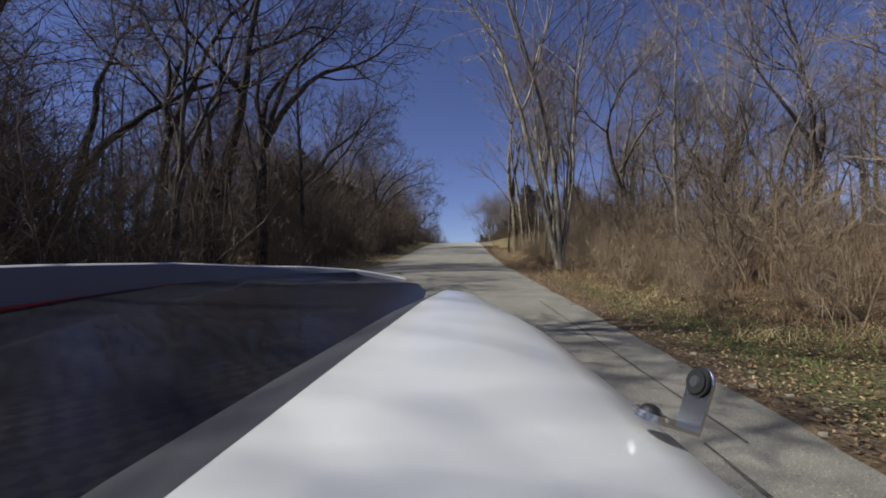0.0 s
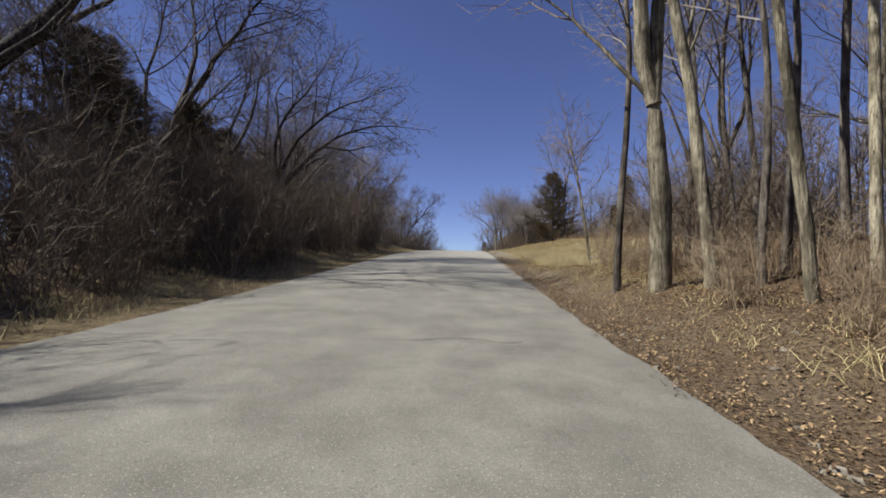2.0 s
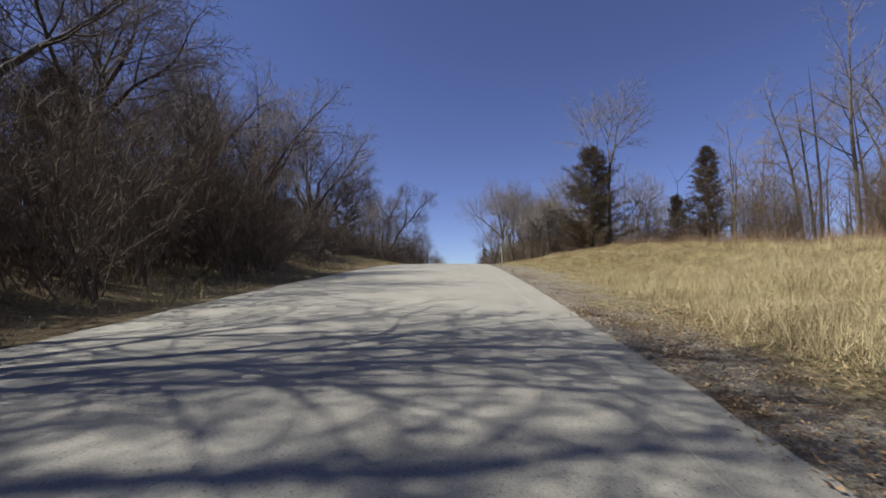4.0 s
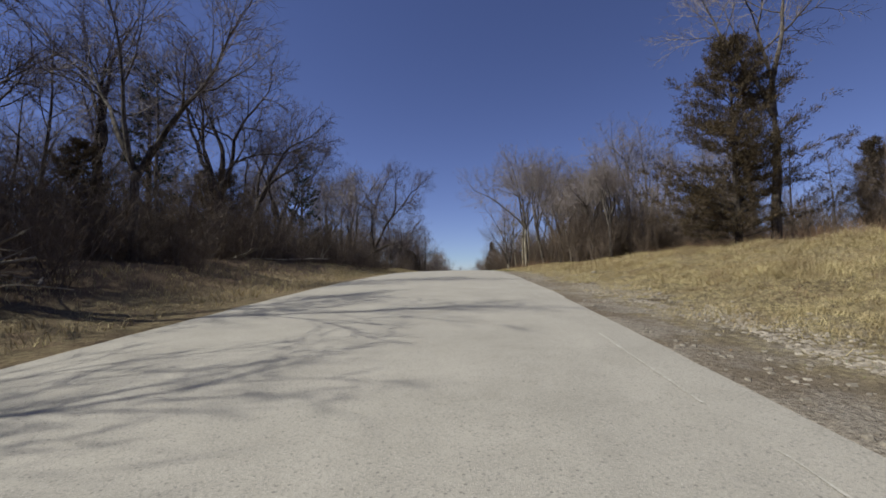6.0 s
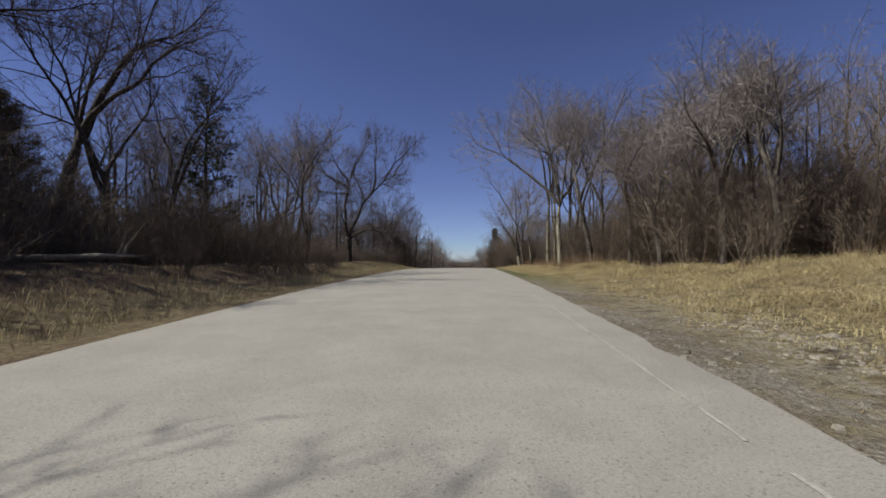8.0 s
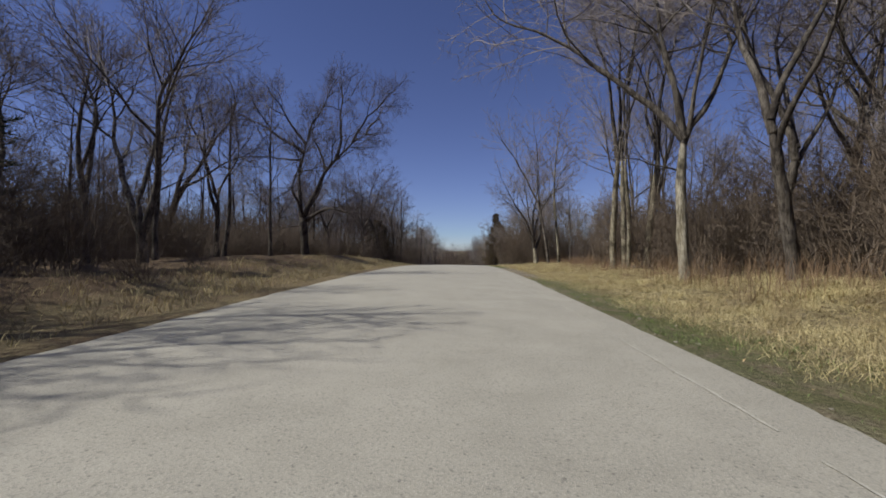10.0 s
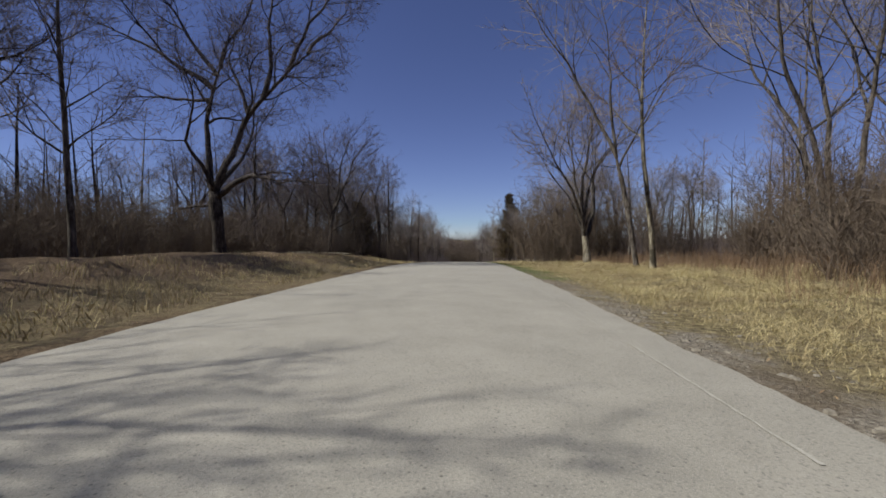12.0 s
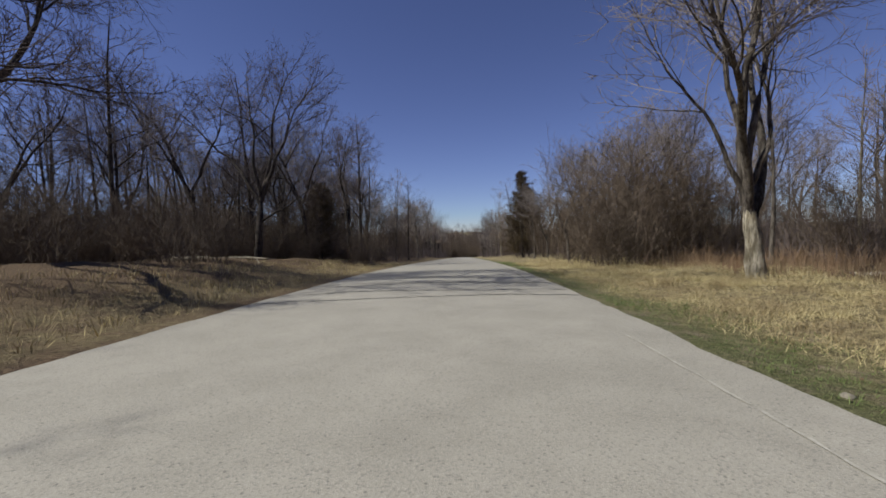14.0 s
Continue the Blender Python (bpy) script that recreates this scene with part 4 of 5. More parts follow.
    for x, y in scatter(rng, 34, 1.7, lambda x, y: x < edge_left(y) - 2.6, (-11.5, -6.5, -4, 58), []):
        copy_thing(tall, place(tall, x, y, rng.uniform(0, 360), rng.uniform(0.6, 0.95)))
    for zone, count, gap, lo, hi in (((13.5, 32, 84, 138), 70, 1.9, 0.55, 0.95), ((9.4, 16, 87, 100), 36, 1.3, 0.5, 0.8), ((-19, -10.5, 58, 165), 110, 1.7, 0.5, 0.85), ((-32, -17.5, 92, 160), 90, 1.8, 0.6, 1.0), ((9.0, 15, 8, 36), 12, 1.8, 0.4, 0.6),
                                     ((-14, 12, 288, 300), 24, 1.6, 1.0, 1.6), ((7.5, 13, 97, 115), 18, 1.5, 0.4, 0.65), ((13, 24, 44, 84), 24, 1.8, 0.4, 0.75)):
        for x, y in scatter(rng, count, gap, lambda x, y: not (-16.5 < x < 0 and 100 < y < 146), zone, HERO[:12]):
            bush = bramble if x < -8 else tall
            copy_thing(bush, place(bush, x, y, rng.uniform(0, 360), rng.uniform(lo, hi)))
    for x, y in scatter(rng, 64, 2.4, lambda x, y: True, (-30, 30, 299, 330), []) + scatter(rng, 56, 3.0, lambda x, y: True, (-58, -31, 70, 230), []):
        copy_thing(bramble, place(bramble, x, y, rng.uniform(0, 360), rng.uniform(1.7, 2.6)))
    for x, y in scatter(rng, 60, 0.75, lambda x, y: edge_right(y) + 1.5 < x < edge_right(y) + 3.6, (3.0, 5.6, 5, 35), HERO):
        b = rng.choice(pale)
        copy_thing(b, place(b, x, y, rng.uniform(0, 360), rng.uniform(0.3, 0.62)))
    bl = scatter(rng, 60, 1.1, lambda x, y: x < edge_left(y) - 1.5, (-10.5, -5.6, -8, 58), spots)
    bl += scatter(rng, 95, 1.4, lambda x, y: not (x > -16.5 and 104 < y < 131) and not (x > -15 and 136 < y < 145.5) and x < edge_left(y) - np.interp(y, [58, 66, 84, 92], [1.8, 3.6, 3.6, 2.0]), (-17, -6.2, 58, 165), spots)
    br = scatter(rng, 88, 1.0, lambda x, y: x > edge_right(y) + (2.8 if y < 12 else 3.3), (4, 15, -6, 36), spots)
    br += scatter(rng, 12, 0.9, lambda x, y: True, (10, 15, 40, 49), []) + scatter(rng, 9, 0.7, lambda x, y: True, (10.2, 14, 116.6, 120), [])
    br += scatter(rng, 26, 0.9, lambda x, y: x > edge_right(y) + 5.0, (7, 12, 96, 113), [])
    br += scatter(rng, 46, 1.4, lambda x, y: wood_right(x - 0.8, y), (7, 30, 34, 126), [])
    br += scatter(rng, 20, 0.9, lambda x, y: x > edge_right(y) + 6.0, (8.2, 12, 87, 98), [])
    for x, y in bl + br:
        b = rng.choice(pale + pale + brown[:1]) if (x > 0 and y < 36 and rng.random() < 0.88) else rng.choice(brown)
        size = rng.uniform(0.7, 1.2) * (0.65 if x > -9.5 and x < 0 and y > 58 else 1.0)
        copy_thing(b, place(b, x, y, rng.uniform(0, 360), size))


build_woods()


def build_far_woods():
    """The wood's depth and the distance, past where single trees can be told apart."""
    rng = random.Random(5)
    stems, twigs = Form(), Form()
    spots = []
    for _ in range(430):
        spots.append((-rng.uniform(19, 62), rng.uniform(-60, 320)))
    for _ in range(340):
        spots.append((rng.uniform(24, 70), rng.uniform(0, 320)))
    for _ in range(300):
        y = rng.uniform(225, 340)
        spots.append((rng.choice((edge_left(y) - rng.uniform(3, 16), edge_right(y) + rng.uniform(3, 18))), y))
    for _ in range(250):
        spots.append((rng.uniform(-90, 90), rng.uniform(325, 400)))
    for _ in range(130):
        spots.append((rng.uniform(-16, 14), rng.uniform(298, 325)))
    for x, y in spots:
        z, h = float(ground_z(x, y)), rng.uniform(8, 14)
        pts = wander(rng, Vector((x, y, z - 0.3)), Vector((0, 0, 1)), h, 3, 0.04, 0.02)
        stems.tube(pts, [0.14, 0.10, 0.06, 0], 3)
        for _ in range(11):
            p, d = along(pts, rng.uniform(0.22, 1.0))
            q = wander(rng, p, aside(rng, d, 45), rng.uniform(1.0, 3.2), 2, 0.15, 0.05)
            twigs.tube(q, [0.03, 0.02, 0], 3)
            for _ in range(4):
                s, e = along(q, rng.random())
                twigs.tube([s, s + aside(rng, e, 40) * rng.uniform(0.5, 1.5)], [0.016, 0], 3)
    low = []
    for _ in range(2100):
        low.append((-rng.uniform(17, 42), rng.uniform(-10, 320)))
    for _ in range(1200):
        low.append((rng.uniform(16, 44), rng.uniform(-10, 320)))
    for _ in range(700):
        y = rng.uniform(165, 340)
        low.append((rng.choice((edge_left(y) - rng.uniform(2.2, 9), edge_right(y) + rng.uniform(2.4, 9))), y))
    for _ in range(500):
        low.append((rng.uniform(-16, 14), rng.uniform(296, 325)))
    for _ in range(900):
        low.append((rng.uniform(13, 32), rng.uniform(100, 165)))
    for x, y in low:
        if 0 < x and y < 290 and not wood_right(x - 1, y):
            continue
        z = float(ground_z(x, y))
        for _ in range(6):
            p = Vector((x + rng.gauss(0, 0.7), y + rng.gauss(0, 0.7), z - 0.1))
            d = heading(rng.uniform(0, 360), rng.uniform(50, 88)) * rng.uniform(1.2, 3.8)
            twigs.tube([p, p + d], [0.016, 0], 3)
            for k in (0.45, 0.7):
                twigs.tube([p + d * k, p + d * k + aside(rng, d.normalized(), 45) * 0.9], [0.010, 0], 3)
    far = tagged(new("far_woods"), "Leafless woods that fade into the distance", "woods", kind="stuff")
    part("far_stem", stems, BARK_DARK, far), part("far_twig", twigs, TWIG_DARK, far)


build_far_woods()

# ------------------------------------------------------------------ grass, leaves and stones


def blades(name, label, places, height, width, lean, material, rng, bent=True):
    """Many blades in one mesh; places is an array of x, y. Those far off are straight."""
    n = len(places)
    z = ground_z(places[:, 0], places[:, 1])
    base = np.column_stack([places, z - 0.02])
    h = height * rng.uniform(0.35, 1.0, n) * (1 + 0.45 * np.sin(0.8 * places[:, 0] + 1.1 * places[:, 1]) * np.sin(0.47 * places[:, 1] - 0.3 * places[:, 0]))
    q = rng.uniform(0, 2 * np.pi, n)
    side = np.column_stack([np.cos(q), np.sin(q), 0 * q]) * (width * rng.uniform(0.6, 1.4, n))[:, None]
    out = rng.normal(0, lean, (n, 2))
    mid = base + np.column_stack([out * h[:, None] * 0.4, h * 0.6])
    tip = base + np.column_stack([out * h[:, None] * 1.25, h * (1 - 0.25 * np.minimum(1, np.hypot(*out.T)))])
    if bent:
        verts = np.stack([base - side, base + side, mid + side * 0.7, mid - side * 0.7, tip], 1).reshape(-1, 3)
        i = np.arange(n)[:, None] * 5
        faces = np.concatenate([i + [0, 1, 2], i + [0, 2, 3], i + [3, 2, 4]], 1).reshape(-1, 3)
    else:
        verts = np.stack([base - side, base + side, tip], 1).reshape(-1, 3)
        faces = np.arange(n * 3).reshape(-1, 3)
    return tagged(new(name, fast_mesh(name, verts, faces, material)), label, "grass", kind="stuff")


def tufted(rng, count, zone, spread, per, allow):
    """Places in clumps inside a zone."""
    cx, cy = rng.uniform(zone[0], zone[1], count), rng.uniform(zone[2], zone[3], count)
    x = (cx[:, None] + rng.normal(0, spread, (count, per))).ravel()
    y = (cy[:, None] + rng.normal(0, spread, (count, per))).ravel()
    keep = allow(x, y)
    return np.column_stack([x[keep], y[keep]])


def build_grass():
    rng = np.random.default_rng(21)
    patchy = lambda x, y: np.sin(1.3 * x + 0.7 * y) * np.sin(0.9 * y - 0.5 * x + 1) + rng.normal(0, 0.5, len(x))  # noqa: E731
    open_bank = lambda x, y: (x > edge_right(y) + 1.5 + 0.4 * patchy(x, y)) & (x < 15)  # noqa: E731
    near = tufted(rng, 12000, (2.6, 7.0, 36, 97), 0.10, 11, open_bank)
    blades("dry_grass", "Dry straw-coloured grass on the roadside bank", near, 0.17, 0.0028, 1.0, STRAW, rng)
    bank = tufted(rng, 15000, (5.5, 11, 35, 97), 0.16, 13, open_bank)
    blades("dry_grass", "Matted dry grass on top of the bank", bank, 0.22, 0.0042, 0.9, STRAW, rng, False)
    back = tufted(rng, 3600, (9.5, 16, 35, 97), 0.14, 10, lambda x, y: x > edge_right(y) + 6)
    blades("dry_grass", "Dry straw-coloured grass before the woods", back, 0.28, 0.007, 0.8, STRAW, rng, False)
    verge = tufted(rng, 14000, (2.6, 6.8, 92, 148), 0.11, 11, lambda x, y: x > edge_right(y) + 0.9 + 0.3 * patchy(x, y))
    blades("dry_grass", "Dry straw-coloured grass beside bare trees", verge, 0.16, 0.0028, 1.0, STRAW, rng)
    beyond = tufted(rng, 7000, (5.5, 10.5, 92, 156), 0.15, 12, lambda x, y: x > edge_right(y) + 3)
    blades("dry_grass", "Matted dry grass before the woods", beyond, 0.22, 0.004, 0.9, STRAW, rng, False)
    for zone, count in (((4.2, 14, 37, 96), 700), ((4.0, 9.5, 94, 150), 520)):
        tussock = tufted(rng, count, zone, 0.10, 46, lambda x, y: x > edge_right(y) + 1.6)
        blades("grass_tussocks", "Bent tussocks of taller dry grass", tussock, 0.34, 0.0027, 0.8, STRAW, rng)
    for zone, count in (((7.5, 13.5, 112, 138), 900), ((11, 16, 50, 97), 900), ((5.2, 9, 96, 112), 260), ((4.6, 9.5, 4, 36), 900)):
        weeds = tufted(rng, count, zone, 0.16, 14, lambda x, y: x > edge_right(y) + 2.4)
        blades("dry_weeds", "Tall rusty brown weed stalks in the grass", weeds, 0.85, 0.0035, 0.28, RUSTY, rng)
    deep = tufted(rng, 3400, (3.4, 10.5, 35.5, 52), 0.13, 15, lambda x, y: x > edge_right(y) + 1.6 + 0.3 * patchy(x, y))
    blades("tall_grass", "Tall pale dry grass behind the leaf strip", deep, 0.48, 0.003, 0.38, STRAW_PALE, rng, False)
    rust = tufted(rng, 1100, (5.0, 11.5, 44, 97), 0.22, 16, lambda x, y: x > edge_right(y) + 2.2)
    blades("dry_weeds", "Low rusty brown weeds among dry grass", rust, 0.34, 0.0035, 0.45, RUSTY, rng, False)
    fresh = tufted(rng, 900, (3.0, 5.6, 48, 92), 0.14, 10, lambda x, y: (x > edge_right(y) + 0.8) & (patchy(x, y) > 0.2))
    blades("young_grass", "Sparse green blades among roadside gravel", fresh, 0.07, 0.004, 0.7, GREEN, rng, False)
    shade = tufted(rng, 2600, (2.6, 6.0, -6, 37), 0.10, 7, lambda x, y: x > edge_right(y) + 1.5 + 0.5 * patchy(x, y))
    blades("dry_grass", "Sparse dry grass among fallen leaves", shade, 0.2, 0.004, 0.8, RUSTY, rng)
    tufts = tufted(rng, 260, (2.6, 4.4, 4, 34), 0.11, 22, lambda x, y: (x > edge_right(y) + 0.9) & (x < edge_right(y) + 2.2))
    blades("dry_grass", "Pale bent grass tufts beside the road", tufts, 0.22, 0.004, 1.0, STRAW, rng)
    opposite = tufted(rng, 5200, (-9, -4.6, 0, 152), 0.12, 7, lambda x, y: x < edge_left(y) - 0.6)
    blades("dry_grass", "Dry grass along the shaded road edge", opposite, 0.28, 0.006, 0.5, STRAW, rng)
    young = tufted(rng, 8000, (2.0, 4.2, 90, 152), 0.09, 8, lambda x, y: (x > edge_right(y) + 0.06) & (x < edge_right(y) + 1.5) & (patchy(x, y) > -0.35) & ((y < 104) | (y > 117)))
    blades("young_grass", "Short green grass along the asphalt edge", young, 0.075, 0.0032, 0.8, GREEN, rng)
    early = tufted(rng, 900, (2.2, 4.6, -4, 12), 0.12, 8, lambda x, y: (x > edge_right(y) + 0.7))
    blades("young_grass", "Short green grass among fallen leaves", early, 0.10, 0.005, 0.6, GREEN, rng)


build_grass()


def build_litter():
    rng = np.random.default_rng(31)
    spots = [tufted(rng, 27000, (1.6, 5.0, -6, 47), 0.2, 3, lambda x, y: x > edge_right(y) - 0.05 + 0.12 * np.sin(3.1 * y)),
             tufted(rng, 1500, (2.0, 6, 40, 150), 0.25, 2, lambda x, y: x > edge_right(y) + 0.2),
             tufted(rng, 1600, (-10, -4.5, -4, 150), 0.25, 3, lambda x, y: x < edge_left(y) - 0.05)]
    p = np.concatenate(spots)
    n = len(p)
    z = ground_z(p[:, 0], p[:, 1]) + rng.uniform(0.005, 0.05, n)
    c = np.column_stack([p, z])
    q, s = rng.uniform(0, 2 * np.pi, n), rng.uniform(0.008, 0.021, n)
    u = np.column_stack([np.cos(q), np.sin(q), rng.normal(0, 0.35, n)]) * s[:, None]
    v = np.column_stack([-np.sin(q), np.cos(q), rng.normal(0, 0.35, n)]) * s[:, None] * 0.6
    curl = np.column_stack([0 * s, 0 * s, 0.35 * s])
    verts = np.stack([c - u, c - v + curl, c + u, c + v + curl], 1).reshape(-1, 3)
    i = np.arange(n)[:, None] * 4
    faces = np.concatenate([i + [0, 1, 2], i + [0, 2, 3]], 1).reshape(-1, 3)
    tagged(new("fallen_leaves", fast_mesh("fallen_leaves", verts, faces, LEAVES)), "Brown fallen leaves strewn along the verge", "leaves", kind="stuff")


build_litter()


def lump(rng, size, flat=0.6):
    bm = bmesh.new()
    bmesh.ops.create_icosphere(bm, subdivisions=2, radius=1.0)
    for v in bm.verts:
        k = 1 + 0.28 * noise.noise(v.co * 1.7 + Vector((rng.random() * 40, 0, 0)))
        v.co = Vector((v.co.x * k * size, v.co.y * k * size * rng.uniform(0.98, 1.02), v.co.z * k * size * flat))
    return bm


def build_stones():
    rng = random.Random(41)

    def pebble(f, x, y, s):
        z = float(ground_z(x, y))
        c = Vector((x, y, z))
        top = [c + Vector((math.cos(q + rng.uniform(-0.4, 0.4)) * s, math.sin(q) * s, rng.uniform(0.3, 0.6) * s)) for q in (0, 1.25, 2.5, 3.8, 5.0)]
        low = [Vector((p.x + (p.x - x) * 0.4, p.y + (p.y - y) * 0.4, z - 0.01)) for p in top]
        b = len(f.v)
        f.v.extend(top + low)
        f.f.append((b, b + 1, b + 2, b + 3, b + 4))
        for k in range(5):
            f.f.append((b + k, b + 5 + k, b + 5 + (k + 1) % 5, b + (k + 1) % 5))

    f = Form()
    for _ in range(1500):
        y = rng.uniform(40, 118) if rng.random() < 0.8 else rng.uniform(0, 40)
        if not (88 < y < 104 and rng.random() < 0.7):
            pebble(f, edge_right(y) + abs(rng.gauss(0.15, 0.55)) + 0.04, y, rng.uniform(0.008, 0.035))
    tagged(new("roadside_gravel", f.mesh("roadside_gravel", STONE)), "Loose pale gravel along the asphalt edge", "gravel", kind="stuff")
    f = Form()
    for _ in range(4600):
        y = rng.triangular(50, 86, 66)
        x = edge_right(y) + rng.gauss(1.35 + 0.018 * (y - 54), 0.30) + 0.2 * math.sin(0.7 * y)
        if noise.noise(Vector((x * 0.9, y * 0.5, 3.0))) > -0.12:
            pebble(f, x, y, rng.uniform(0.008, 0.030))
    tagged(new("pale_rubble", f.mesh("pale_rubble", RUBBLE)), "Pale broken stone spread along the bank's foot", "gravel", kind="stuff")
    stone = tagged(new("stone"), "Small pale stone on the verge", "stone", "stones on the verge")
    part("rock", lump(rng, 0.045), STONE, stone, smooth=True)
    stone.matrix_basis = place(stone, 2.62, 121.3)
    for x, y, s in [(3.4, 66.5, 1.2), (4.1, 69.5, 1.6), (3.2, 72.3, 0.9), (3.9, 75.2, 1.3), (4.6, 77.7, 1.1), (2.9, 63.5, 0.8), (4.4, 74.0, 1.7), (4.9, 75.1, 2.0), (5.2, 76.6, 1.4), (4.2, 78.8, 1.8), (5.6, 78.1, 1.5), (5.9, 80.2, 1.9), (5.0, 81.4, 1.3), (3.7, 71.2, 1.4), (4.7, 72.4, 1.1), (6.2, 77.0, 1.6), (3.1, 8.0, 0.8), (2.6, 110.5, 0.6)]:
        copy_thing(stone, place(stone, x, y, 50 * s, s))
    for _ in range(70):
        y = rng.uniform(54, 86)
        x = edge_right(y) + rng.gauss(1.5 + 0.03 * (y - 54), 0.35)
        s = rng.uniform(0.4, 1.25)
        copy_thing(stone, place(stone, x, y, rng.uniform(0, 360), s))


build_stones()


def log(seed, length, r, label, name="fallen_log"):
    rng = random.Random(seed)
    thing = tagged(new(name), label, "log")
    f = Form()
    pts = wander(rng, Vector((-length / 2, 0, r * 0.6)), Vector((1, 0, 0.02)), length, 7, 0.07, 0.0)
    f.tube([pts[0] - Vector((0.02, 0, 0))] + pts, [0.0] + [r * (1 - 0.6 * k / 7) for k in range(7)] + [0], 8)
    part("stem", f, DEADWOOD, thing, smooth=True)
    for _ in range(4):
        b = Form()
        p, d = along(pts, rng.uniform(0.2, 0.9))
        b.tube(wander(rng, p, aside(rng, d, 55) + Vector((0, 0, 0.35)), length * rng.uniform(0.15, 0.35), 4, 0.14, 0.0), [r * 0.35, r * 0.28, r * 0.2, r * 0.12, 0], 5)
        part("broken_branch", b, DEADWOOD, thing)
    return thing


def build_logs():
    for k, (x, y, turn, length, r, label) in enumerate([
            (5.8, 37.6, -28, 2.6, 0.035, "Thin dead branch lying in dry grass"), (5.1, 39.0, 80, 0.9, 0.05, "Broken stump leaning in dry grass"),
            (9.6, 108.2, 15, 4.5, 0.11, "Weathered fallen trunk in the wood"), (8.8, 111.5, 60, 1.6, 0.14, "Short weathered log among dry grass"),
            (10.6, 127.3, 40, 2.6, 0.10, "Dead branches heaped in dry grass"), (10.3, 128.6, -30, 2.2, 0.08, "Dead branches heaped in dry grass"),
            (-10.5, 84.5, 20, 4.5, 0.14, "Pale fallen trunk on the bank"), (-11.2, 79.5, -35, 3.2, 0.10, "Pale dead branches heaped on the bank"), (-10.6, 80.2, 15, 3.0, 0.09, "Pale dead branches heaped on the bank"),
            (-10.2, 94.5, 5, 3.5, 0.10, "Pale fallen trunk on the bank"), (-10.8, 138, 10, 5.0, 0.12, "Pale fallen trunk beside brush"), (5.4, 5.2, 70, 2.4, 0.03, "Thin dead branch leaning in brush")]):
        thing = log(500 + k, length, r, label)
        thing.matrix_basis = place(thing, x, y, turn)


build_logs()


def build_brush_pile():
    """A low heap of pale dead branches at the wood's edge."""
    rng = random.Random(77)
    heap = tagged(new("brush_pile"), "Heap of pale dead branches at the wood's edge", "branch pile")
    for _ in range(46):
        q, b = rng.uniform(0, 360), Form()
        c = Vector((rng.gauss(0, 0.75), rng.gauss(0, 0.6), 0))
        c.z = max(0.05, 0.95 - 0.55 * c.length) * rng.random() + 0.05
        d, length, r = heading(q, rng.uniform(-12, 32)), rng.uniform(0.9, 2.2), rng.uniform(0.012, 0.035)
        pts = wander(rng, c - d * (length * 0.4), d, length, 4, 0.10, -0.02)
        b.tube(pts, [r, r * 0.9, r * 0.75, r * 0.55, 0], 5)
        for _ in range(3):
            p, e = along(pts, rng.uniform(0.3, 0.95))
            b.tube([p, p + aside(rng, e, 45) * rng.uniform(0.2, 0.6)], [r * 0.4, 0], 3)
        part("dead_branch", b, DEADWOOD, heap)
    heap.matrix_basis = place(heap, -8.6, 64.3)


build_brush_pile()

# ------------------------------------------------------------------ the low white car at the start


def loft(rows_of_points, closed_ends=True):
    """A skin over rows of equally many points."""
    bm = bmesh.new()
    rows_v = [[bm.verts.new(p) for p in row] for row in rows_of_points]
    for a, b in zip(rows_v, rows_v[1:]):
        for k in range(len(a) - 1):
            bm.faces.new((a[k], a[k + 1], b[k + 1], b[k]))
    if closed_ends:
        bm.faces.new(rows_v[0][::-1]), bm.faces.new(rows_v[-1])
    bmesh.ops.recalc_face_normals(bm, faces=bm.faces[:])
    return bm


def box(x0, x1, y0, y1, z0, z1, bevel=0.01):
    bm = bmesh.new()
    bmesh.ops.create_cube(bm, size=1.0, matrix=Matrix.Translation(((x0 + x1) / 2, (y0 + y1) / 2, (z0 + z1) / 2)) @ Matrix.Diagonal((x1 - x0, y1 - y0, z1 - z0, 1)))
    bmesh.ops.bevel(bm, geom=bm.edges[:], offset=bevel, segments=2, affect="EDGES")
    return bm


def disc(radius, depth, m, segments=28, bevel=0.0):
    bm = bmesh.new()
    bmesh.ops.create_cone(bm, cap_ends=True, segments=segments, radius1=radius, radius2=radius, depth=depth, matrix=m)
    if bevel:
        edges = [e for e in bm.edges if len(e.link_faces) == 2 and e.calc_face_angle() > 1.0]
        bmesh.ops.bevel(bm, geom=edges, offset=bevel, segments=2, affect="EDGES")
    return bm


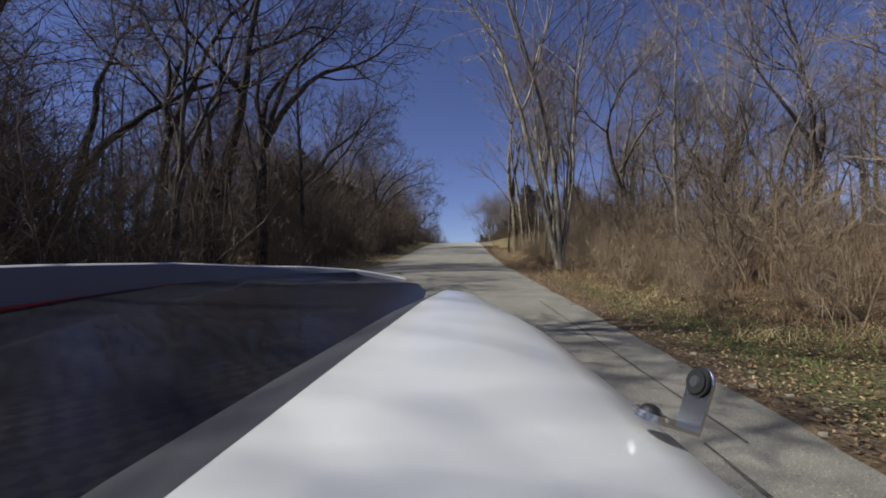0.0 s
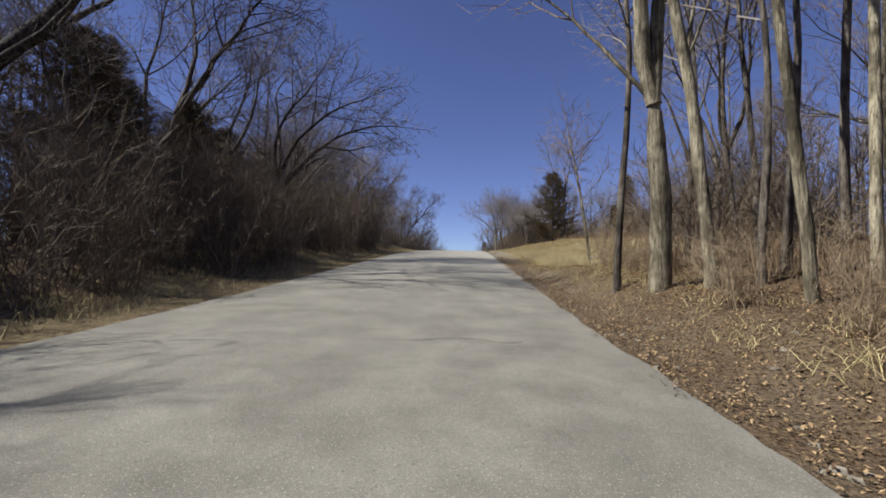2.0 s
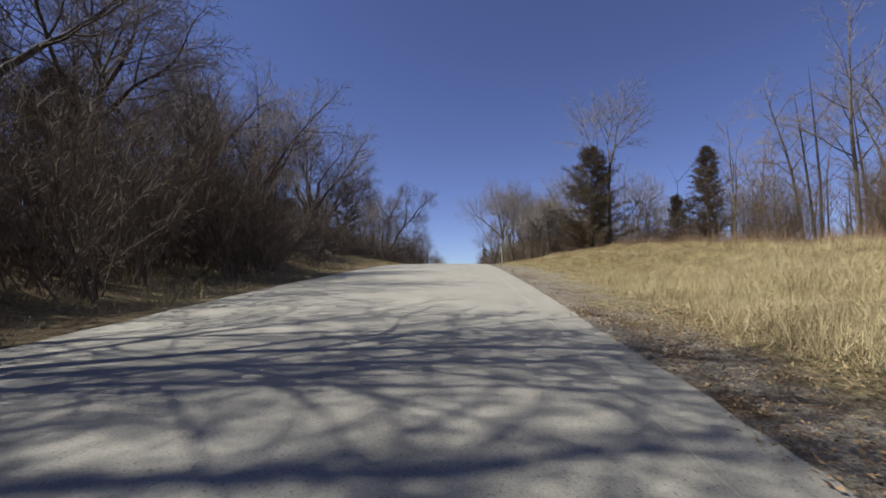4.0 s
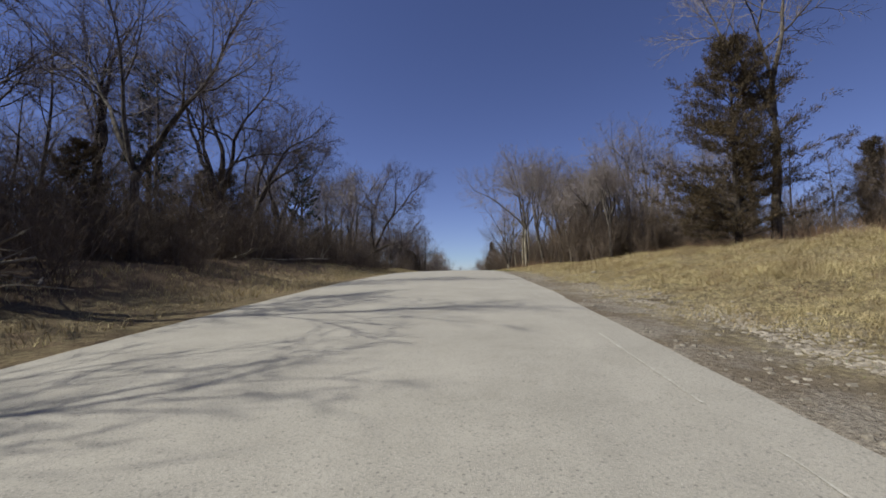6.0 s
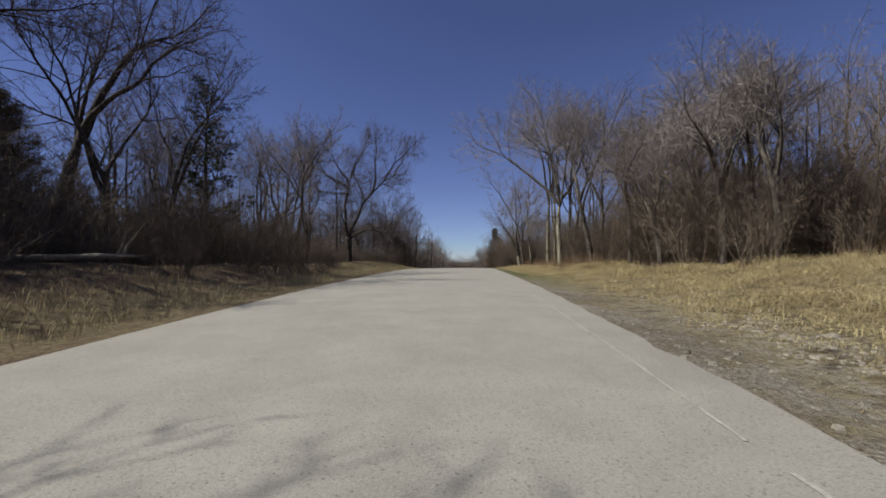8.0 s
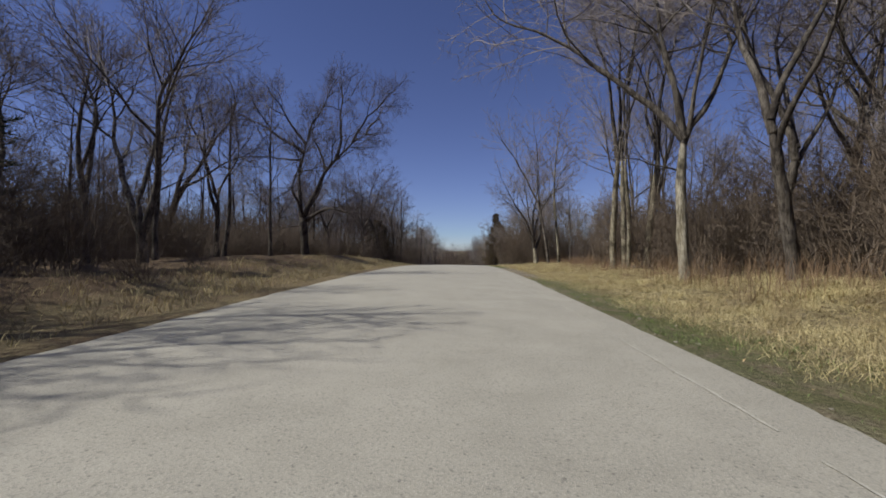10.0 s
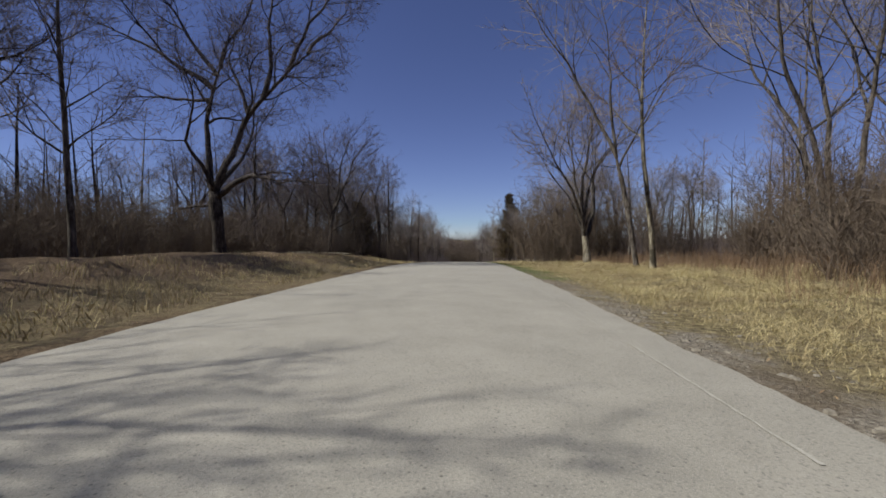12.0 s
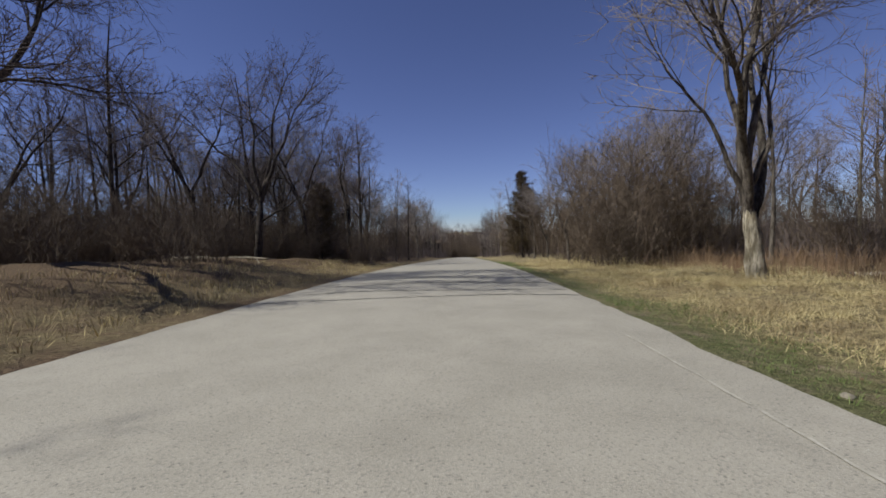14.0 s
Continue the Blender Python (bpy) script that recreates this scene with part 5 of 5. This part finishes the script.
def fender():
    """The long white crest over the near front wheel, rolled down to the wheel arch outside and to the hood inside."""
    rows_of_points, trim = [], []
    for k in range(23):
        y = -0.55 + 1.98 * k / 22
        at = lambda *v: float(np.interp(y, [-0.55, 0.25, 0.6, 1.0, 1.25, 1.43], v))  # noqa: E731
        inner, outer, top = at(0.30, 0.21, 0.155, 0.09, 0.05, 0.02), at(0.26, 0.245, 0.225, 0.175, 0.085, 0.015), at(0.865, 0.878, 0.90, 0.92, 0.915, 0.84)
        flange = at(0.16, 0.15, 0.11, 0.06, 0.03, 0.01)
        # the sloping inner edge, coloured dark grey apart from the white top
        trim.append([(-inner - flange - 0.02, y, top - 0.08), (-inner - flange, y, top - flange * 0.35), (-inner - 0.003, y, top - 0.004)])
        drop = at(0.03, 0.04, 0.055, 0.06, 0.04, 0.01)
        rows_of_points.append([(-inner - 0.003, y, top - 0.004), (-inner * 0.97, y, top), (-inner * 0.3, y, top - drop * 0.12), (outer * 0.3, y, top - drop * 0.35), (outer * 0.7, y, top - drop * 0.75),
                               (outer * 0.93, y, top - drop - 0.008), (outer, y, top - drop - 0.03), (outer + 0.015, y, top - 0.17), (outer + 0.02, y, 0.45), (outer - 0.01, y, 0.28)])
    return loft(rows_of_points, False), loft(trim, False)


def rim():
    """The white crest that runs along the far side and round the nose."""
    rows_of_points, wall_rows = [], []
    for k in range(30):
        s = k / 29
        at = lambda *v: float(np.interp(s, [0, 0.2, 0.5, 0.66, 0.76, 0.86, 0.94, 1.0], v))  # noqa: E731
        x, y = at(-1.1, -1.1, -1.1, -1.08, -0.98, -0.78, -0.52, -0.3), at(-0.6, 0.2, 1.1, 1.65, 1.98, 2.2, 2.3, 2.27)
        top, wall = at(0.99, 1.015, 1.015, 0.995, 0.965, 0.945, 0.915, 0.87), at(0.15, 0.14, 0.12, 0.09, 0.07, 0.04, 0.025, 0.015)
        side = Vector((at(1, 1, 1, 0.95, 0.75, 0.45, 0.2, 0.1), -at(0, 0, 0.05, 0.3, 0.66, 0.9, 0.98, 1.0), 0)).normalized()
        c = Vector((x, y, 0))
        # the inner wall is kept apart, so that its shade can be coloured in
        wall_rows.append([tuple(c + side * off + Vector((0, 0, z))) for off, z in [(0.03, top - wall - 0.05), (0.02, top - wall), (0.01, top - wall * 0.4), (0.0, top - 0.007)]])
        row = []
        for off, z in [(0.0, top - 0.007), (-0.006, top - 0.001), (-0.014, top - 0.001), (-0.04, top - 0.02), (-0.08, top - 0.05), (-0.18, top - 0.12), (-0.28, top - 0.2), (-0.31, 0.5), (-0.29, 0.26)]:
            row.append(tuple(c + side * off + Vector((0, 0, z))))
        rows_of_points.append(row)
    return loft(rows_of_points, False), loft(wall_rows, False)


def build_car():
    car = tagged(new("sports_car"), "Low white sports car with a dark carbon hood", "car")
    car.matrix_basis = Matrix.Translation((-0.237, 0, float(road_top(-0.237, 0)))) @ pose(0, 0, 0, math.degrees(math.atan(grade(0))), 0, 0)
    crest, trim = fender()
    wing = part("fender", crest, WHITE, car, smooth=True)
    part("edge_trim", trim, DARK_GREY, wing, "grey edge strip beside the hood", smooth=True)
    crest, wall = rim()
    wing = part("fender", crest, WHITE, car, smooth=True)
    # the grey here stands for shade on the white paint
    part("inner_panel", wall, SHADED_GREY, wing, "white inner wall with its shade painted grey", smooth=True)
    # hood, sunk between the crests
    rows_of_points = []
    for k in range(14):
        y = -0.5 + 2.72 * k / 13
        at = lambda *v: float(np.interp(y, [-0.5, 0.3, 1.0, 1.5, 2.0, 2.22], v))  # noqa: E731
        l, r, z = at(-1.09, -1.09, -1.07, -1.05, -0.86, -0.55), at(-0.36, -0.29, -0.14, -0.12, -0.2, -0.35), at(0.83, 0.835, 0.865, 0.87, 0.865, 0.86)
        rows_of_points.append([(l + (r - l) * u, y, z + 0.012 * (1 - (2 * u - 1) ** 2) + 0.05 * (1 - u) ** 3) for u in np.linspace(0, 1, 9)])
    hood = part("hood", loft(rows_of_points, False), CARBON, car, "glossy dark carbon weave hood", smooth=True)
    part("seam_trim", box(-1.076, -1.05, -0.5, 1.62, 0.892, 0.918, 0.004), RED, hood, "thin red trim line")
    # lower body, nose and tail
    outline = []
    for k in range(17):
        y = -2.75 + 5.2 * k / 16
        half = np.interp(y, [-2.75, -2.4, 0.9, 1.6, 2.1, 2.45], [0.74, 0.84, 0.83, 0.78, 0.62, 0.3])
        top = np.interp(y, [-2.75, -2.2, -0.6, 0.9, 1.8, 2.45], [0.72, 0.80, 0.76, 0.76, 0.72, 0.45])
        outline.append([(-0.59 + half * u, y, z) for u, z in [(-0.9, 0.16), (-1, 0.3), (-1, top - 0.08), (-0.94, top), (0.94, top), (1, top - 0.08), (1, 0.3), (0.9, 0.16)]])
    part("body", loft(outline), WHITE, car, smooth=False)
    cabin = []
    for y, half, z in [(-2.1, 0.62, 0.82), (-1.7, 0.6, 1.06), (-1.3, 0.56, 1.16), (-1.0, 0.58, 1.12), (-0.62, 0.66, 0.84)]:
        cabin.append([(-0.68 + half * u, y, zz) for u, zz in [(1.02, 0.76), (0.9, z - 0.04), (0.6, z), (-0.6, z), (-0.9, z - 0.04), (-1.02, 0.76)]])
    part("cabin", loft(cabin), TINT, car, "dark tinted windows and roof", smooth=True)
    for x, y in ((0.1, 1.25), (-1.28, 1.25), (0.1, -1.55), (-1.28, -1.55)):
        m = Matrix.Translation((x, y, 0.315)) @ pose(0, 0, 0, 0, 90, 0)
        wheel = part("wheel", disc(0.315, 0.2, m, 36, 0.03), BLACK, car, "black tyre")
        part("rim", disc(0.21, 0.21, m, 20, 0.01), STEEL, wheel)
    # the small angle bracket bolted to the near fender
    swing = Matrix.Translation((0.226, 0.505, 0.846)) @ pose(0, 0, 0, 0, 20, 12) @ Matrix.Scale(1.15, 4)

    def fitted(bm):
        bm.transform(swing)
        return bm

    def tongue(length, half, thick, m):
        """A flat strip with a round end, lying along x."""
        bm = bmesh.new()
        rim_points = [(0, -half), (length - half, -half)] + [(length - half + half * math.sin(q), -half * math.cos(q)) for q in np.linspace(0.25, math.pi - 0.25, 11)] + [(length - half, half), (0, half)]
        low = [bm.verts.new((x, y, 0)) for x, y in rim_points]
        high = [bm.verts.new((x, y, thick)) for x, y in rim_points]
        bm.faces.new(low[::-1]), bm.faces.new(high)
        for k in range(len(low)):
            j = (k + 1) % len(low)
            bm.faces.new((low[k], low[j], high[j], high[k]))
        bmesh.ops.bevel(bm, geom=bm.edges[:], offset=0.0007, segments=2, affect="EDGES")
        bm.transform(m)
        return bm

    def dome(radius, height, m):
        """A low rounded cap."""
        bm = bmesh.new()
        bmesh.ops.create_uvsphere(bm, u_segments=20, v_segments=10, radius=1.0, matrix=m @ Matrix.Diagonal((radius, radius, height, 1)))
        return bm

    upright = pose(0, 0, 0, 0, -90, 0)
    foot = part("bracket", fitted(tongue(0.056, 0.014, 0.0032, pose(0, 0, 0, 0, 0, 180))), STEEL, car, "small plated angle bracket")
    part("bracket_arm", fitted(tongue(0.058, 0.014, 0.0032, upright)), STEEL, foot)
    part("washer", fitted(disc(0.0155, 0.004, Matrix.Translation((-0.041, 0, 0.005)), 24, 0.0015)), STEEL, foot, "bright plated washer")
    part("bolt", fitted(dome(0.0095, 0.007, Matrix.Translation((-0.041, 0, 0.006)))), BLACK, foot, "black rubber bolt cap")
    facing = Matrix.Translation((-0.0055, 0, 0.043)) @ upright
    part("grommet", fitted(disc(0.0125, 0.006, facing, 24, 0.002)), BLACK, foot, "black rubber grommet")
    part("screw", fitted(disc(0.0055, 0.009, facing, 16, 0.001)), DARK_GREY, foot, "dark screw head")


build_car()
